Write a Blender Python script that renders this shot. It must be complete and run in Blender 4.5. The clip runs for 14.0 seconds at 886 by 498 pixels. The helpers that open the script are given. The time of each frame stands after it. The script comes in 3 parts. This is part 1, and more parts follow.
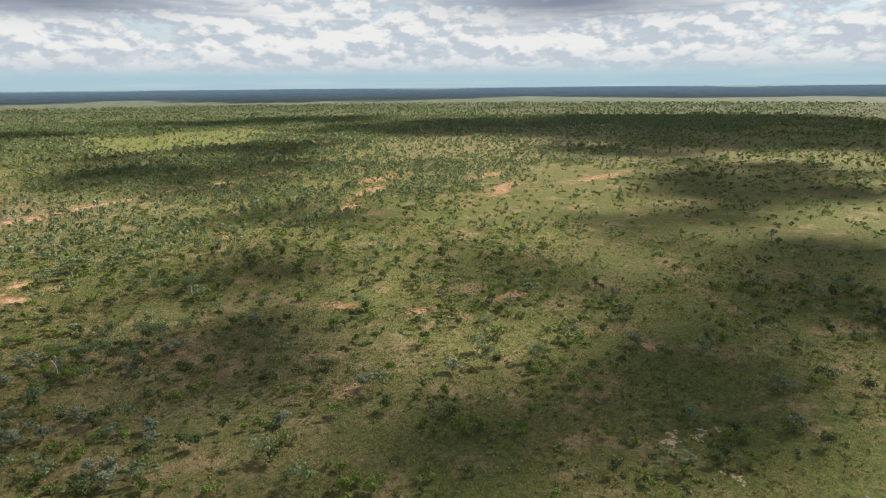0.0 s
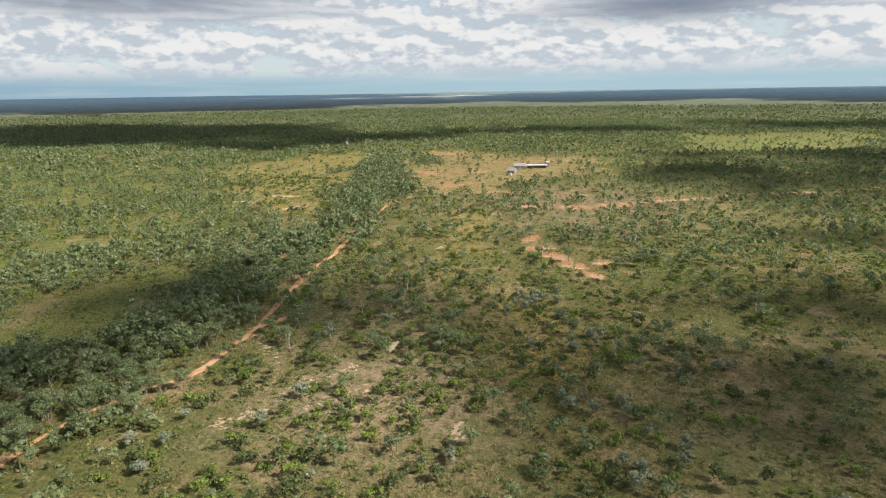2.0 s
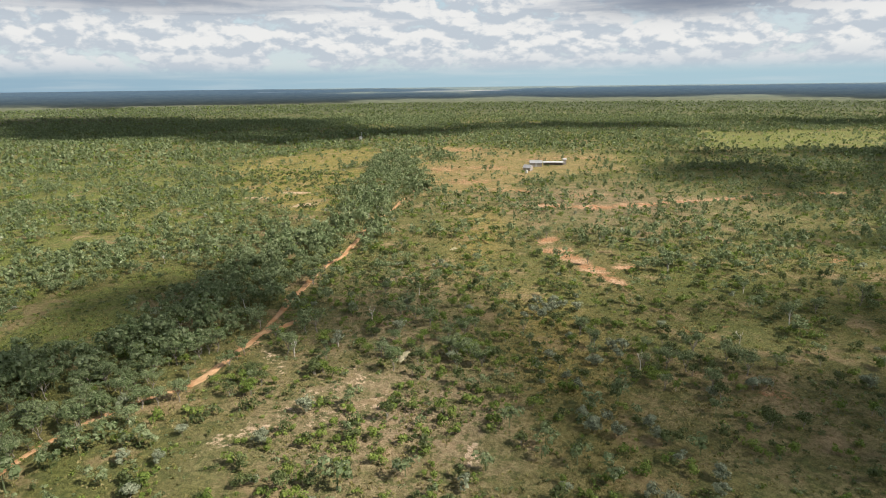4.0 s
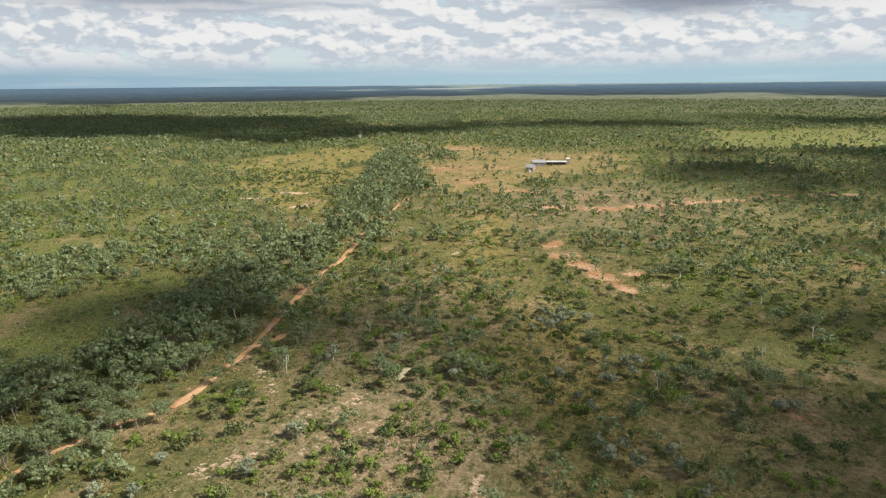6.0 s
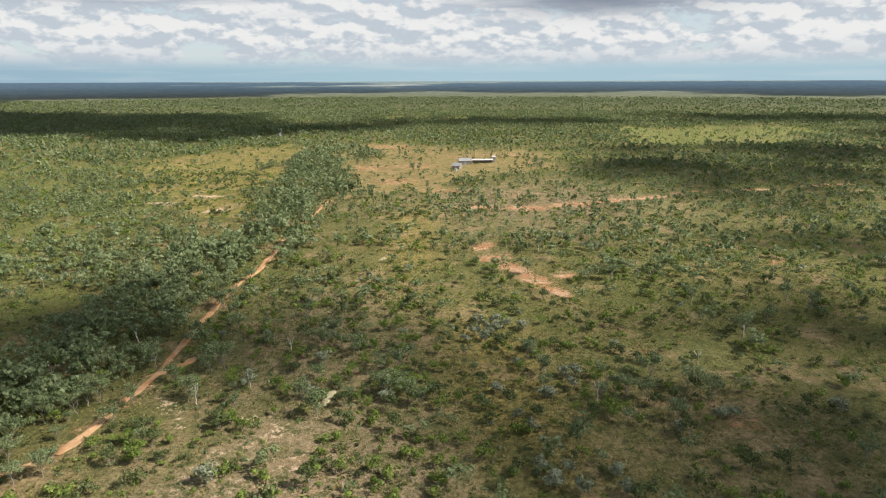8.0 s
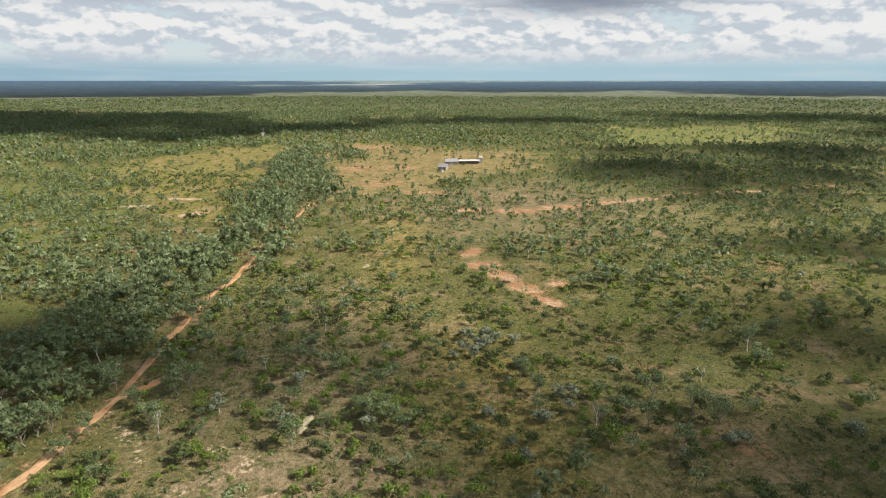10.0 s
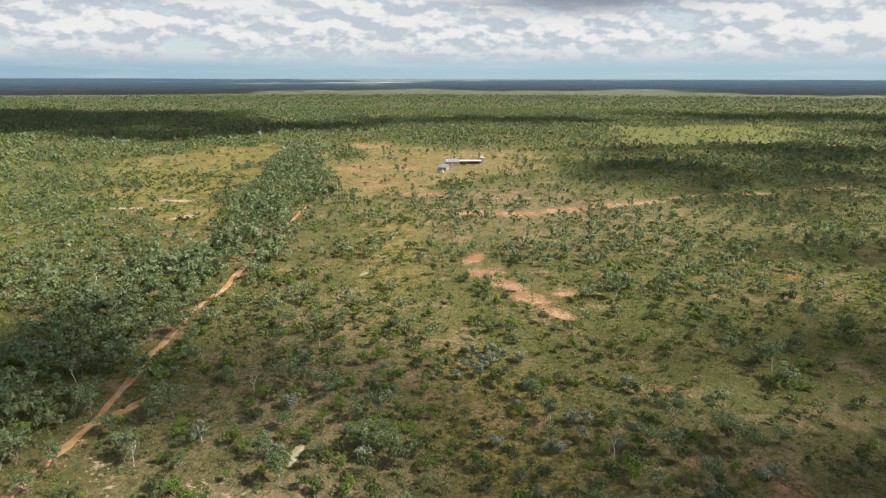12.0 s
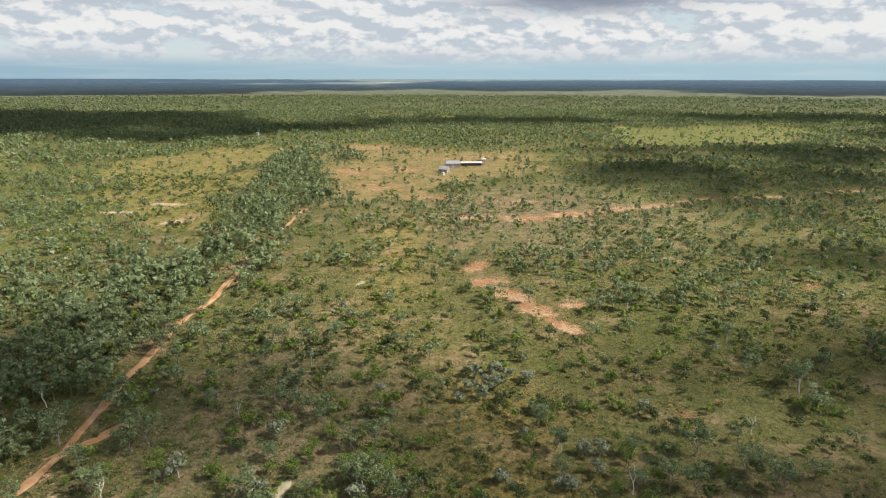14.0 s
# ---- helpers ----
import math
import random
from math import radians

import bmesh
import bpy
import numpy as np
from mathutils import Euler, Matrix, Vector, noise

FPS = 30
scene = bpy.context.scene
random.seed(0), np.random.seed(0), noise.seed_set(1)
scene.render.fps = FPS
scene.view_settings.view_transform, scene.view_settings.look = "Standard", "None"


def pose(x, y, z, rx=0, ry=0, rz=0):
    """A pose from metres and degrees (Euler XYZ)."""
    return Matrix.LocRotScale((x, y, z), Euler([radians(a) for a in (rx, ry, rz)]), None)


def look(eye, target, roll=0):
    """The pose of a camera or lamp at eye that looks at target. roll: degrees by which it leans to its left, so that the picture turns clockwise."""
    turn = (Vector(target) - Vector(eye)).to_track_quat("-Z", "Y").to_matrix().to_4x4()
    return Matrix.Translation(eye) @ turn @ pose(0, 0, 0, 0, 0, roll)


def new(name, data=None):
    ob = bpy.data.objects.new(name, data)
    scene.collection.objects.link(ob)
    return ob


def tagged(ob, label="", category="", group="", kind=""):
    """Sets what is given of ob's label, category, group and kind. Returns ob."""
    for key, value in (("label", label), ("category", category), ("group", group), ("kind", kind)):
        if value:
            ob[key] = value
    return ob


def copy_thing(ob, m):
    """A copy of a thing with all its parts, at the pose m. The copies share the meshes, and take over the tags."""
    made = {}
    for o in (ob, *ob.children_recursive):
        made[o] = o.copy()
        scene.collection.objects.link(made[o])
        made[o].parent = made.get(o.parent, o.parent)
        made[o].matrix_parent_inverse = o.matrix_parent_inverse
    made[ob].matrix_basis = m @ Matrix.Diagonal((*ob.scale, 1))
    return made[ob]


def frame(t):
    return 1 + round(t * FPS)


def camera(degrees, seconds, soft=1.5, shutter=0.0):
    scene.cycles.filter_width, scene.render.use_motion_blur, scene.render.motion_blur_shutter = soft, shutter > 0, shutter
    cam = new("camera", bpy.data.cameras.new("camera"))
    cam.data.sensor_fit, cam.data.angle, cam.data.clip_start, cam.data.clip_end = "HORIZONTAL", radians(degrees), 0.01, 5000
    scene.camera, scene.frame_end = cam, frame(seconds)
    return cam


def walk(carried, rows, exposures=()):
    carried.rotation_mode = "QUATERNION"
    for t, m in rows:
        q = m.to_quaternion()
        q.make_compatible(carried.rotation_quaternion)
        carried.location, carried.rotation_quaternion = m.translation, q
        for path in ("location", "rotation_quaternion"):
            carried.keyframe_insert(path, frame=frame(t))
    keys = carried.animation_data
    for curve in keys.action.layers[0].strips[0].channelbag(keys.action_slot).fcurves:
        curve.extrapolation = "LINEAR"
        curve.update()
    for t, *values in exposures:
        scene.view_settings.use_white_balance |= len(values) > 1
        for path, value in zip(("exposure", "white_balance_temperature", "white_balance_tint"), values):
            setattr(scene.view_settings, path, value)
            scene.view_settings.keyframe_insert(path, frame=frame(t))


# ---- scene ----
cam = camera(71.6, 14.0, 1.1)
PATH = [
    (0, (1.982, -78.642, 68.289), (3.348, -77.273, 67.778), -0.5),
    (0.5, (2.521, -75.706, 68.692), (3.592, -74.095, 68.185), -0.5),
    (1, (2.66, -72.583, 69.097), (3.311, -70.76, 68.594), -0.6),
    (1.5, (2.383, -70.085, 69.191), (2.531, -68.154, 68.692), -0.8),
    (2, (2.278, -67.655, 69.283), (2.087, -65.728, 68.786), -0.9),
    (2.5, (2.042, -65.426, 69.421), (1.812, -63.504, 68.92), -0.8),
    (3, (1.793, -63.053, 69.539), (1.561, -61.132, 69.033), -0.8),
    (5.5, (-0.438, -49.687, 69.566), (-0.671, -47.769, 69.048), -0.5),
    (6, (-0.906, -46.955, 69.678), (-1.139, -45.038, 69.158), -0.55),
    (6.5, (-1.402, -44.175, 69.713), (-1.635, -42.259, 69.19), -0.55),
    (7, (-1.556, -41.379, 69.902), (-1.785, -39.462, 69.377), -0.6),
    (7.5, (-1.698, -38.45, 69.86), (-1.844, -36.526, 69.332), -0.45),
    (8, (-1.897, -35.44, 69.647), (-1.895, -33.512, 69.117), -0.2),
    (10.5, (-1.922, -21.235, 69.436), (-1.874, -19.308, 68.902), -0.0),
    (11, (-2.102, -18.358, 69.574), (-2.054, -16.432, 69.038), 0.05),
    (11.5, (-2.327, -15.311, 69.469), (-2.277, -13.385, 68.932), 0.1),
    (12, (-2.325, -12.413, 69.433), (-2.276, -10.488, 68.896), 0.1),
    (12.5, (-2.213, -9.564, 69.329), (-2.164, -7.638, 68.792), 0.1),
    (13, (-2.292, -6.632, 69.295), (-2.243, -4.706, 68.758), 0.1),
    (13.5, (-2.361, -3.745, 69.152), (-2.311, -1.82, 68.615), 0.1),
    (14, (-2.215, -0.992, 69.065), (-2.167, 0.934, 68.529), 0.1),
]
walk(cam, [(t, look(eye, aim, roll)) for t, eye, aim, roll in PATH])
scene.view_settings.exposure = 0.77

SUN_EL, SUN_AZ = radians(44), radians(105)  # azimuth clockwise from +y


# ---- node helpers ----
class Nodes:
    """Short-hand for wiring node trees."""

    def __init__(self, tree):
        self.tree = tree

    def node(self, kind, ins=(), **props):
        n = self.tree.nodes.new(kind)
        for k, v in props.items():
            setattr(n, k, v)
        for key, v in dict(ins).items():
            self.plug(n.inputs[key], v)
        return n

    def plug(self, socket, v):
        if isinstance(v, bpy.types.NodeSocket):
            self.tree.links.new(v, socket)
        else:
            if socket.type == "RGBA" and len(v) == 3:
                v = (*v, 1)
            socket.default_value = v

    def m(self, op, a, b=0.0, c=0.0):
        n = self.node("ShaderNodeMath", {0: a, 1: b}, operation=op)
        if op in ("MULTIPLY_ADD", "COMPARE"):
            self.plug(n.inputs[2], c)
        return n.outputs[0]

    def step(self, v, lo, hi, a=0.0, b=1.0):
        return self.node("ShaderNodeMapRange", {"Value": v, "From Min": lo, "From Max": hi, "To Min": a, "To Max": b},
                         interpolation_type="SMOOTHSTEP").outputs[0]

    def mix(self, f, a, b):
        n = self.node("ShaderNodeMix", data_type="RGBA")
        self.plug(n.inputs[0], f)
        self.plug(n.inputs[6], a)
        self.plug(n.inputs[7], b)
        return n.outputs[2]

    def noise(self, vec, scale, detail=4.0, rough=0.55, warp=0.0):
        n = self.node("ShaderNodeTexNoise", {"Scale": scale, "Detail": detail, "Roughness": rough, "Distortion": warp})
        if vec is not None:
            self.plug(n.inputs["Vector"], vec)
        return n.outputs[0]

    def xyz(self, x, y, z=0.0):
        return self.node("ShaderNodeCombineXYZ", {0: x, 1: y, 2: z}).outputs[0]


# ---- world: hazy blue sky with cumulus and grey stratocumulus ----
world = bpy.data.worlds.new("world")
scene.world = world
world.use_nodes = True
W = Nodes(world.node_tree)
sky = W.node("ShaderNodeTexSky", sky_type="NISHITA", sun_disc=False, sun_elevation=SUN_EL, sun_rotation=SUN_AZ)
way = W.node("ShaderNodeSeparateXYZ", {0: W.node("ShaderNodeTexCoord").outputs["Generated"]})
az = W.m("ARCTAN2", way.outputs[0], way.outputs[1])
el = W.m("MAXIMUM", W.m("ARCSINE", way.outputs[2]), 0.0)


def blob(a, e, ra, re):
    """Soft oval round a bearing and height, in radians."""
    u = W.m("POWER", W.m("DIVIDE", W.m("SUBTRACT", az, a), ra), 2.0)
    v = W.m("POWER", W.m("DIVIDE", W.m("SUBTRACT", el, e), re), 2.0)
    return W.m("POWER", 2.718, W.m("MULTIPLY", W.m("ADD", u, v), -1.0))


def total(vals):
    s = vals[0]
    for v in vals[1:]:
        s = W.m("ADD", s, v)
    return s


def field(ka, ke, seed, detail, rough, da=0.0, de=0.0):
    return W.noise(W.xyz(W.m("MULTIPLY_ADD", az, ka, da), W.m("MULTIPLY_ADD", el, ke, de), seed), 1.0, detail, rough)


def add(a, b, k=1.0):
    return W.m("MULTIPLY_ADD", b, k, a)


def billow(ka, ke, seed, da=0.0, de=0.0):
    """Cauliflower heaps: rounded cells within cells, roughened by noise."""
    v = W.xyz(W.m("MULTIPLY_ADD", az, ka, da), W.m("MULTIPLY_ADD", el, ke, de), seed)
    bend = W.node("ShaderNodeTexNoise", {"Vector": v, "Scale": 1.3, "Detail": 4.0})
    v = W.node("ShaderNodeVectorMath", {0: v, 1: W.node("ShaderNodeVectorMath", {0: bend.outputs["Color"], 3: 0.35}, operation="SCALE").outputs[0]}, operation="ADD").outputs[0]
    cell = W.node("ShaderNodeTexVoronoi", {"Vector": v, "Scale": 1.0, "Detail": 5.0, "Roughness": 0.50, "Lacunarity": 2.2, "Smoothness": 0.18}, feature="SMOOTH_F1")
    return W.m("SUBTRACT", 1.0, cell.outputs["Distance"])


heap, heap_up = billow(17, 34, 3.7), billow(17, 34, 3.7, 0.12, 0.34)
group = field(4.6, 12, 8.1, 5, 0.55)
white = total([blob(-0.36, 0.066, 0.45, 0.028), blob(0.22, 0.078, 0.09, 0.020), blob(0.75, 0.072, 0.40, 0.045)])
dark = total([blob(-0.57, 0.132, 0.22, 0.024), blob(0.245, 0.115, 0.15, 0.021), blob(0.98, 0.122, 0.16, 0.024)])
gap = total([blob(0.40, 0.085, 0.05, 0.012), blob(-0.18, 0.150, 0.12, 0.010)])
thick = add(add(W.m("MULTIPLY", heap, 0.5), group, 0.75), W.m("SUBTRACT", white, gap), 0.12)
cover1 = W.m("MULTIPLY", W.step(thick, 0.16, 0.30), W.step(el, 0.012, 0.028))
lit = W.step(add(add(W.m("SUBTRACT", heap, heap_up), W.m("MINIMUM", white, 1.0), 0.07), W.m("SUBTRACT", group, 0.5), 0.5), -0.16, 0.26)
lit = W.m("MULTIPLY", lit, W.step(el, 0.022, 0.060, 0.35, 1.0))
puff = W.mix(lit, (0.315, 0.350, 0.388), (0.495, 0.497, 0.492))
puff = W.mix(W.m("MULTIPLY", W.m("MINIMUM", dark, 1.0), 0.9), puff, (0.125, 0.150, 0.195))
layer, layer_up = field(3.6, 42, 11.3, 8, 0.58), field(3.6, 42, 11.3, 5, 0.58, 0.03, 0.25)
high = add(add(W.step(el, 0.075, 0.14, -0.08, 0.03), dark, 0.32), gap, -0.22)
cover2 = W.m("MULTIPLY", W.step(W.m("ADD", layer, high), 0.50, 0.62), 0.85)
sheet = W.mix(W.step(W.m("SUBTRACT", layer, layer_up), -0.10, 0.12), (0.270, 0.302, 0.345), (0.45, 0.457, 0.465))
sheet = W.mix(W.m("MULTIPLY", W.m("MINIMUM", dark, 1.0), 0.85), sheet, (0.105, 0.128, 0.172))
blue = W.mix(0.6, W.node("ShaderNodeMix", {0: 1.0, 6: sky.outputs[0], 7: (0.075, 0.078, 0.08)}, data_type="RGBA", blend_type="MULTIPLY").outputs[2],
             (0.30, 0.385, 0.42))
blue = W.mix(W.step(el, 0.16, 0.06, 0.0, 0.55), blue, (0.41, 0.445, 0.465))
col = W.mix(cover1, blue, puff)
col = W.mix(W.m("MULTIPLY", cover2, W.step(el, 0.07, 0.11, 0.25, 0.9)), col, sheet)
# flat grey-blue rain haze under the cloud bases
haze = W.mix(W.step(az, -0.9, 0.1), (0.165, 0.255, 0.325), (0.235, 0.335, 0.385))
streak = W.noise(W.xyz(W.m("MULTIPLY", az, 6.0), W.m("MULTIPLY", el, 90.0), 1.0), 1.0, 5.0, 0.5)
haze = W.mix(W.step(streak, 0.45, 0.75, 0.0, 0.35), haze, (0.36, 0.40, 0.42))
col = W.mix(W.step(el, 0.012, 0.036, 0.95, 0.0), col, haze)
# overhead the cloud deck is seen from below
col = W.mix(W.step(el, 0.25, 0.6, 0.0, 0.6), col, (0.16, 0.20, 0.26))
bg = world.node_tree.nodes["Background"]
W.plug(bg.inputs[0], col)
bg.inputs[1].default_value = 1.0

sun = new("sun", bpy.data.lights.new("sun", "SUN"))
sun.data.energy, sun.data.angle, sun.data.color = 5.0, radians(1.0), (1.0, 0.93, 0.82)
TO_SUN = Vector((math.sin(SUN_AZ) * math.cos(SUN_EL), math.cos(SUN_AZ) * math.cos(SUN_EL), math.sin(SUN_EL)))
sun.matrix_world = look(TO_SUN * 300, (0, 0, 0))

# ---- layout of the plain, in metres ----
rng = np.random.default_rng(7)
OLD_TRACK = [(-97, 15), (-95, 32), (-93, 46), (-87, 58), (-77, 69)]
TRACK = [(-77, 69), (-75, 84), (-72, 96), (-72, 104), (-73, 116), (-74, 130), (-74, 147), (-75, 164),
         (-72, 186), (-72, 205), (-74, 233), (-73, 262), (-71, 287), (-70, 311), (-69, 330)]
TRAIL = [(-108, 455), (-114, 485), (-119, 520), (-123, 560), (-140, 620)]
BRANCH = [(-73, 101), (-71.5, 104), (-68, 105), (-66, 110), (-63, 114)]
CREEK = [(-134, 591), (-94, 651), (-54, 366), (-62, 311), (-68, 210), (-73, 162), (-71, 110), (-73, 92), (-80, 68), (-88, 45), (-90, 12), (-140, 5), (-138, 62),
         (-107, 86), (-108, 124), (-112, 180), (-98, 239), (-92, 296), (-119, 429)]
THICKET = [(-215, 171), (-172, 211), (-120, 255), (-108, 180), (-118, 157), (-140, 143), (-155, 107)]
GLADE_A = [(-236, 190), (-230, 225), (-202, 243), (-179, 203), (-197, 176)]
GLADE_B = [(-170, 115), (-146, 137), (-135, 168), (-121, 157), (-115, 124), (-110, 88), (-135, 80)]
PALE = [(-270, 530), (-178, 655), (-133, 619), (-131, 461), (-224, 452)]
HOME = [(-110, 690), (112, 560), (90, 472), (22, 437), (0, 348), (-55, 350)]
FIELD = [(270, 890), (560, 930), (420, 660), (215, 650)]
SOUTH_WOOD = [(-155, 5), (-155, 78), (-115, 90), (-100, 72), (-84, 50), (-86, 5)]
HEATH = [(-240, 460), (-135, 430), (-105, 290), (-170, 300)]


def inside(poly, x, y):
    """Which points lie in a polygon, its outline broken up as growth breaks it."""
    k = np.clip(np.hypot(x, y) / 300, 0.4, 2.0)
    x, y = (x + ((wobble(x, y, 30, 61) - 0.5) * 30 + (wobble(x, y, 9, 62) - 0.5) * 12) * k,
            y + ((wobble(x, y, 34, 63) - 0.5) * 36 + (wobble(x, y, 10, 64) - 0.5) * 14) * k)
    res = np.zeros(x.shape, bool)
    for (x0, y0), (x1, y1) in zip(poly, poly[1:] + poly[:1]):
        cross = (y0 > y) != (y1 > y)
        res ^= cross & (x < (x1 - x0) * (y - y0) / (y1 - y0 + 1e-9) + x0)
    return res


def to_line(line, x, y):
    """Distance of points from a polyline."""
    best = np.full(x.shape, 1e9)
    for (x0, y0), (x1, y1) in zip(line, line[1:]):
        dx, dy = x1 - x0, y1 - y0
        u = np.clip(((x - x0) * dx + (y - y0) * dy) / (dx * dx + dy * dy), 0, 1)
        best = np.minimum(best, np.hypot(x - x0 - u * dx, y - y0 - u * dy))
    return best


def wobble(x, y, size, seed):
    """Smooth value noise, 0 to 1, on arrays."""
    gx, gy = x / size + seed * 17.3, y / size - seed * 9.1
    ix, iy = np.floor(gx), np.floor(gy)
    fx, fy = gx - ix, gy - iy
    fx, fy = fx * fx * (3 - 2 * fx), fy * fy * (3 - 2 * fy)

    def hsh(a, b):
        v = np.sin(a * 127.1 + b * 311.7 + seed * 74.7) * 43758.5453
        return v - np.floor(v)
    return (hsh(ix, iy) * (1 - fx) + hsh(ix + 1, iy) * fx) * (1 - fy) + (hsh(ix, iy + 1) * (1 - fx) + hsh(ix + 1, iy + 1) * fx) * fy


def height(x, y):
    """Flat plain that rises gently towards the far rim."""
    r = np.hypot(x, y)
    far = np.clip((r - 1200) / 3700, 0, 1.1)
    return 58 * far ** 2 + (wobble(x, y, 34, 2) - 0.5) * 0.9 * np.clip(r / 60, 0, 1)


# bare ground: x, y, half-length, half-width, turn in degrees
RED = [(16, 222, 9, 4, 60), (18, 203, 8, 5, 20), (25, 190, 9, 5, 120), (31, 176, 9, 5, 120), (37, 163, 8, 4, 120), (44, 181, 6, 3, 20), (24, 306, 16, 6, 0),
       (46, 304, 14, 7, 0), (72, 313, 15, 6, 15), (100, 325, 18, 5, 20), (127, 335, 15, 6, 20), (156, 351, 18, 5, 25), (196, 360, 24, 4, 5), (256, 376, 26, 4, 10)]
RED_B = [(-25, 480, 30, 22, 0), (15, 545, 26, 12, 0), (-36, 400, 24, 22, 10), (0, 363, 34, 10, 0), (44, 344, 26, 8, 0), (-60, 470, 24, 30, 0), (130, 197, 8, 4, 20),
         (53, 114, 7, 3.2, 110), (58, 128, 3, 1.3, 150), (63, 120, 3, 1.3, 20), (97, 187, 6, 3, 0), (-60, 640, 50, 30, 10), (60, 560, 50, 10, 5)]
RED_C = [(151, 45, 8, 3, 150), (159, 43, 7, 3, 150), (125, 56, 7, 3.5, 150), (111, 79, 8, 4, 120), (79, 29, 5, 2.5, 30), (150, -9, 5, 2.5, 30), (61, 79, 5, 2.2, 150),
         (260, 250, 34, 7, 30), (330, 190, 40, 9, 25), (300, 290, 40, 10, 20), (420, 170, 45, 9, 0), (215, 215, 20, 6, 30), (370, 240, 30, 8, 10)]
SAND = [(-54, 51, 8, 3, 60), (-40, 58, 5, 2.5, 40), (-37, 76, 6, 3, 60), (-43, 83, 4, 2, 0), (-49, 61, 6, 2.5, 60), (-58, 47, 5, 3, 60), (-31, 65, 5, 2.5, 90),
        (-7, 47, 5, 1.0, 80), (114, -35, 3.2, 1.2, 140), (120, -38, 3.2, 1.3, 160), (108, -33, 2.6, 1.0, 140), (107, -48, 3.0, 1.0, 120), (-165, 322, 10, 4, 0),
        (-128, 300, 9, 5, 50), (-150, 345, 12, 4, 0), (-62, 86, 9, 2.5, 130), (-45, 70, 4, 2, 30)]


def bare(spots, x, y):
    v = np.zeros(x.shape)
    for sx, sy, a, b, turn in spots:
        c, s = math.cos(radians(turn)), math.sin(radians(turn))
        u, w = ((x - sx) * c + (y - sy) * s) / a, ((y - sy) * c - (x - sx) * s) / b
        v = np.maximum(v, np.exp(-(u * u + w * w) * 0.7))
    return v


# ---- materials ----
def material(name):
    mat = bpy.data.materials.new(name)
    mat.use_nodes = True
    n = Nodes(mat.node_tree)
    return mat, n, mat.node_tree.nodes["Principled BSDF"]


def ground_material():
    mat, n, b = material("plain_ground")
    pos = n.node("ShaderNodeNewGeometry").outputs["Position"]

    def attr(k):
        return n.node("ShaderNodeAttribute", attribute_name=k).outputs["Fac"]
    fine = n.step(n.noise(pos, 0.9, 8, 0.72), 0.30, 0.70)
    mid = n.step(n.noise(pos, 0.11, 7, 0.66), 0.32, 0.68)
    big = n.step(n.noise(pos, 0.020, 6, 0.6), 0.36, 0.64)
    tuft = n.step(n.noise(pos, 2.2, 6, 0.75), 0.32, 0.68)
    grass = n.mix(mid, n.mix(fine, (0.075, 0.078, 0.022), (0.155, 0.140, 0.046)), n.mix(fine, (0.125, 0.098, 0.038), (0.25, 0.200, 0.090)))
    grass = n.mix(big, grass, n.mix(fine, (0.058, 0.072, 0.017), (0.150, 0.155, 0.046)))
    grass = n.mix(n.m("MULTIPLY", attr("green"), n.step(mid, 1.0, 0.2, 0.35, 1.0)), grass, n.mix(fine, (0.100, 0.122, 0.026), (0.225, 0.245, 0.070)))
    grass = n.mix(n.m("MULTIPLY", attr("brown"), n.step(mid, 0.0, 0.8, 0.42, 0.95)), grass, n.mix(fine, (0.185, 0.132, 0.080), (0.39, 0.30, 0.195)))
    grass = n.mix(n.m("MULTIPLY", attr("straw"), n.step(mid, 0.0, 0.8, 0.30, 1.0)), grass, n.mix(fine, (0.185, 0.132, 0.028), (0.41, 0.325, 0.115)))
    grass = n.mix(n.step(tuft, 0.0, 0.55, 0.6, 0.0), grass, (0.046, 0.054, 0.016))
    herb = n.step(n.noise(pos, 0.33, 7, 0.75), 0.52, 0.57, 0.0, 0.85)
    grass = n.mix(herb, grass, n.mix(fine, (0.048, 0.058, 0.020), (0.115, 0.125, 0.042)))
    scald = n.step(n.noise(pos, 0.055, 7, 0.7), 0.52, 0.64, 0.0, 0.7)
    grass = n.mix(scald, grass, n.mix(fine, (0.19, 0.130, 0.066), (0.34, 0.250, 0.145)))
    rough_edge = n.m("ADD", n.m("MULTIPLY", n.m("SUBTRACT", n.noise(pos, 0.30, 8, 0.75), 0.5), 2.2), n.m("MULTIPLY", n.m("SUBTRACT", fine, 0.5), 0.5))
    red = n.step(n.m("ADD", attr("red"), rough_edge), 0.45, 0.66)
    sand = n.step(n.m("ADD", attr("sand"), rough_edge), 0.50, 0.66)
    soil = n.mix(n.step(mid, 0.35, 0.65), (0.39, 0.205, 0.108), (0.50, 0.325, 0.205))
    soil = n.mix(n.step(fine, 0.5, 0.72, 0.0, 0.6), soil, (0.24, 0.115, 0.058))
    pale = n.mix(fine, (0.36, 0.24, 0.15), (0.56, 0.43, 0.31))
    col = n.mix(n.m("MULTIPLY", red, n.step(tuft, 0.15, 0.5, 0.35, 1.0)), grass, soil)
    col = n.mix(n.m("MULTIPLY", sand, n.step(tuft, 0.15, 0.5, 0.3, 1.0)), col, pale)
    # far off, the bush closes up to an even grey-green canopy
    wood = n.mix(n.step(n.noise(pos, 0.09, 5, 0.7), 0.42, 0.58), (0.046, 0.058, 0.030), (0.096, 0.106, 0.056))
    wood = n.mix(n.step(n.noise(pos, 0.0045, 5, 0.6), 0.55, 0.70, 0.0, 0.5), wood, (0.17, 0.135, 0.075))
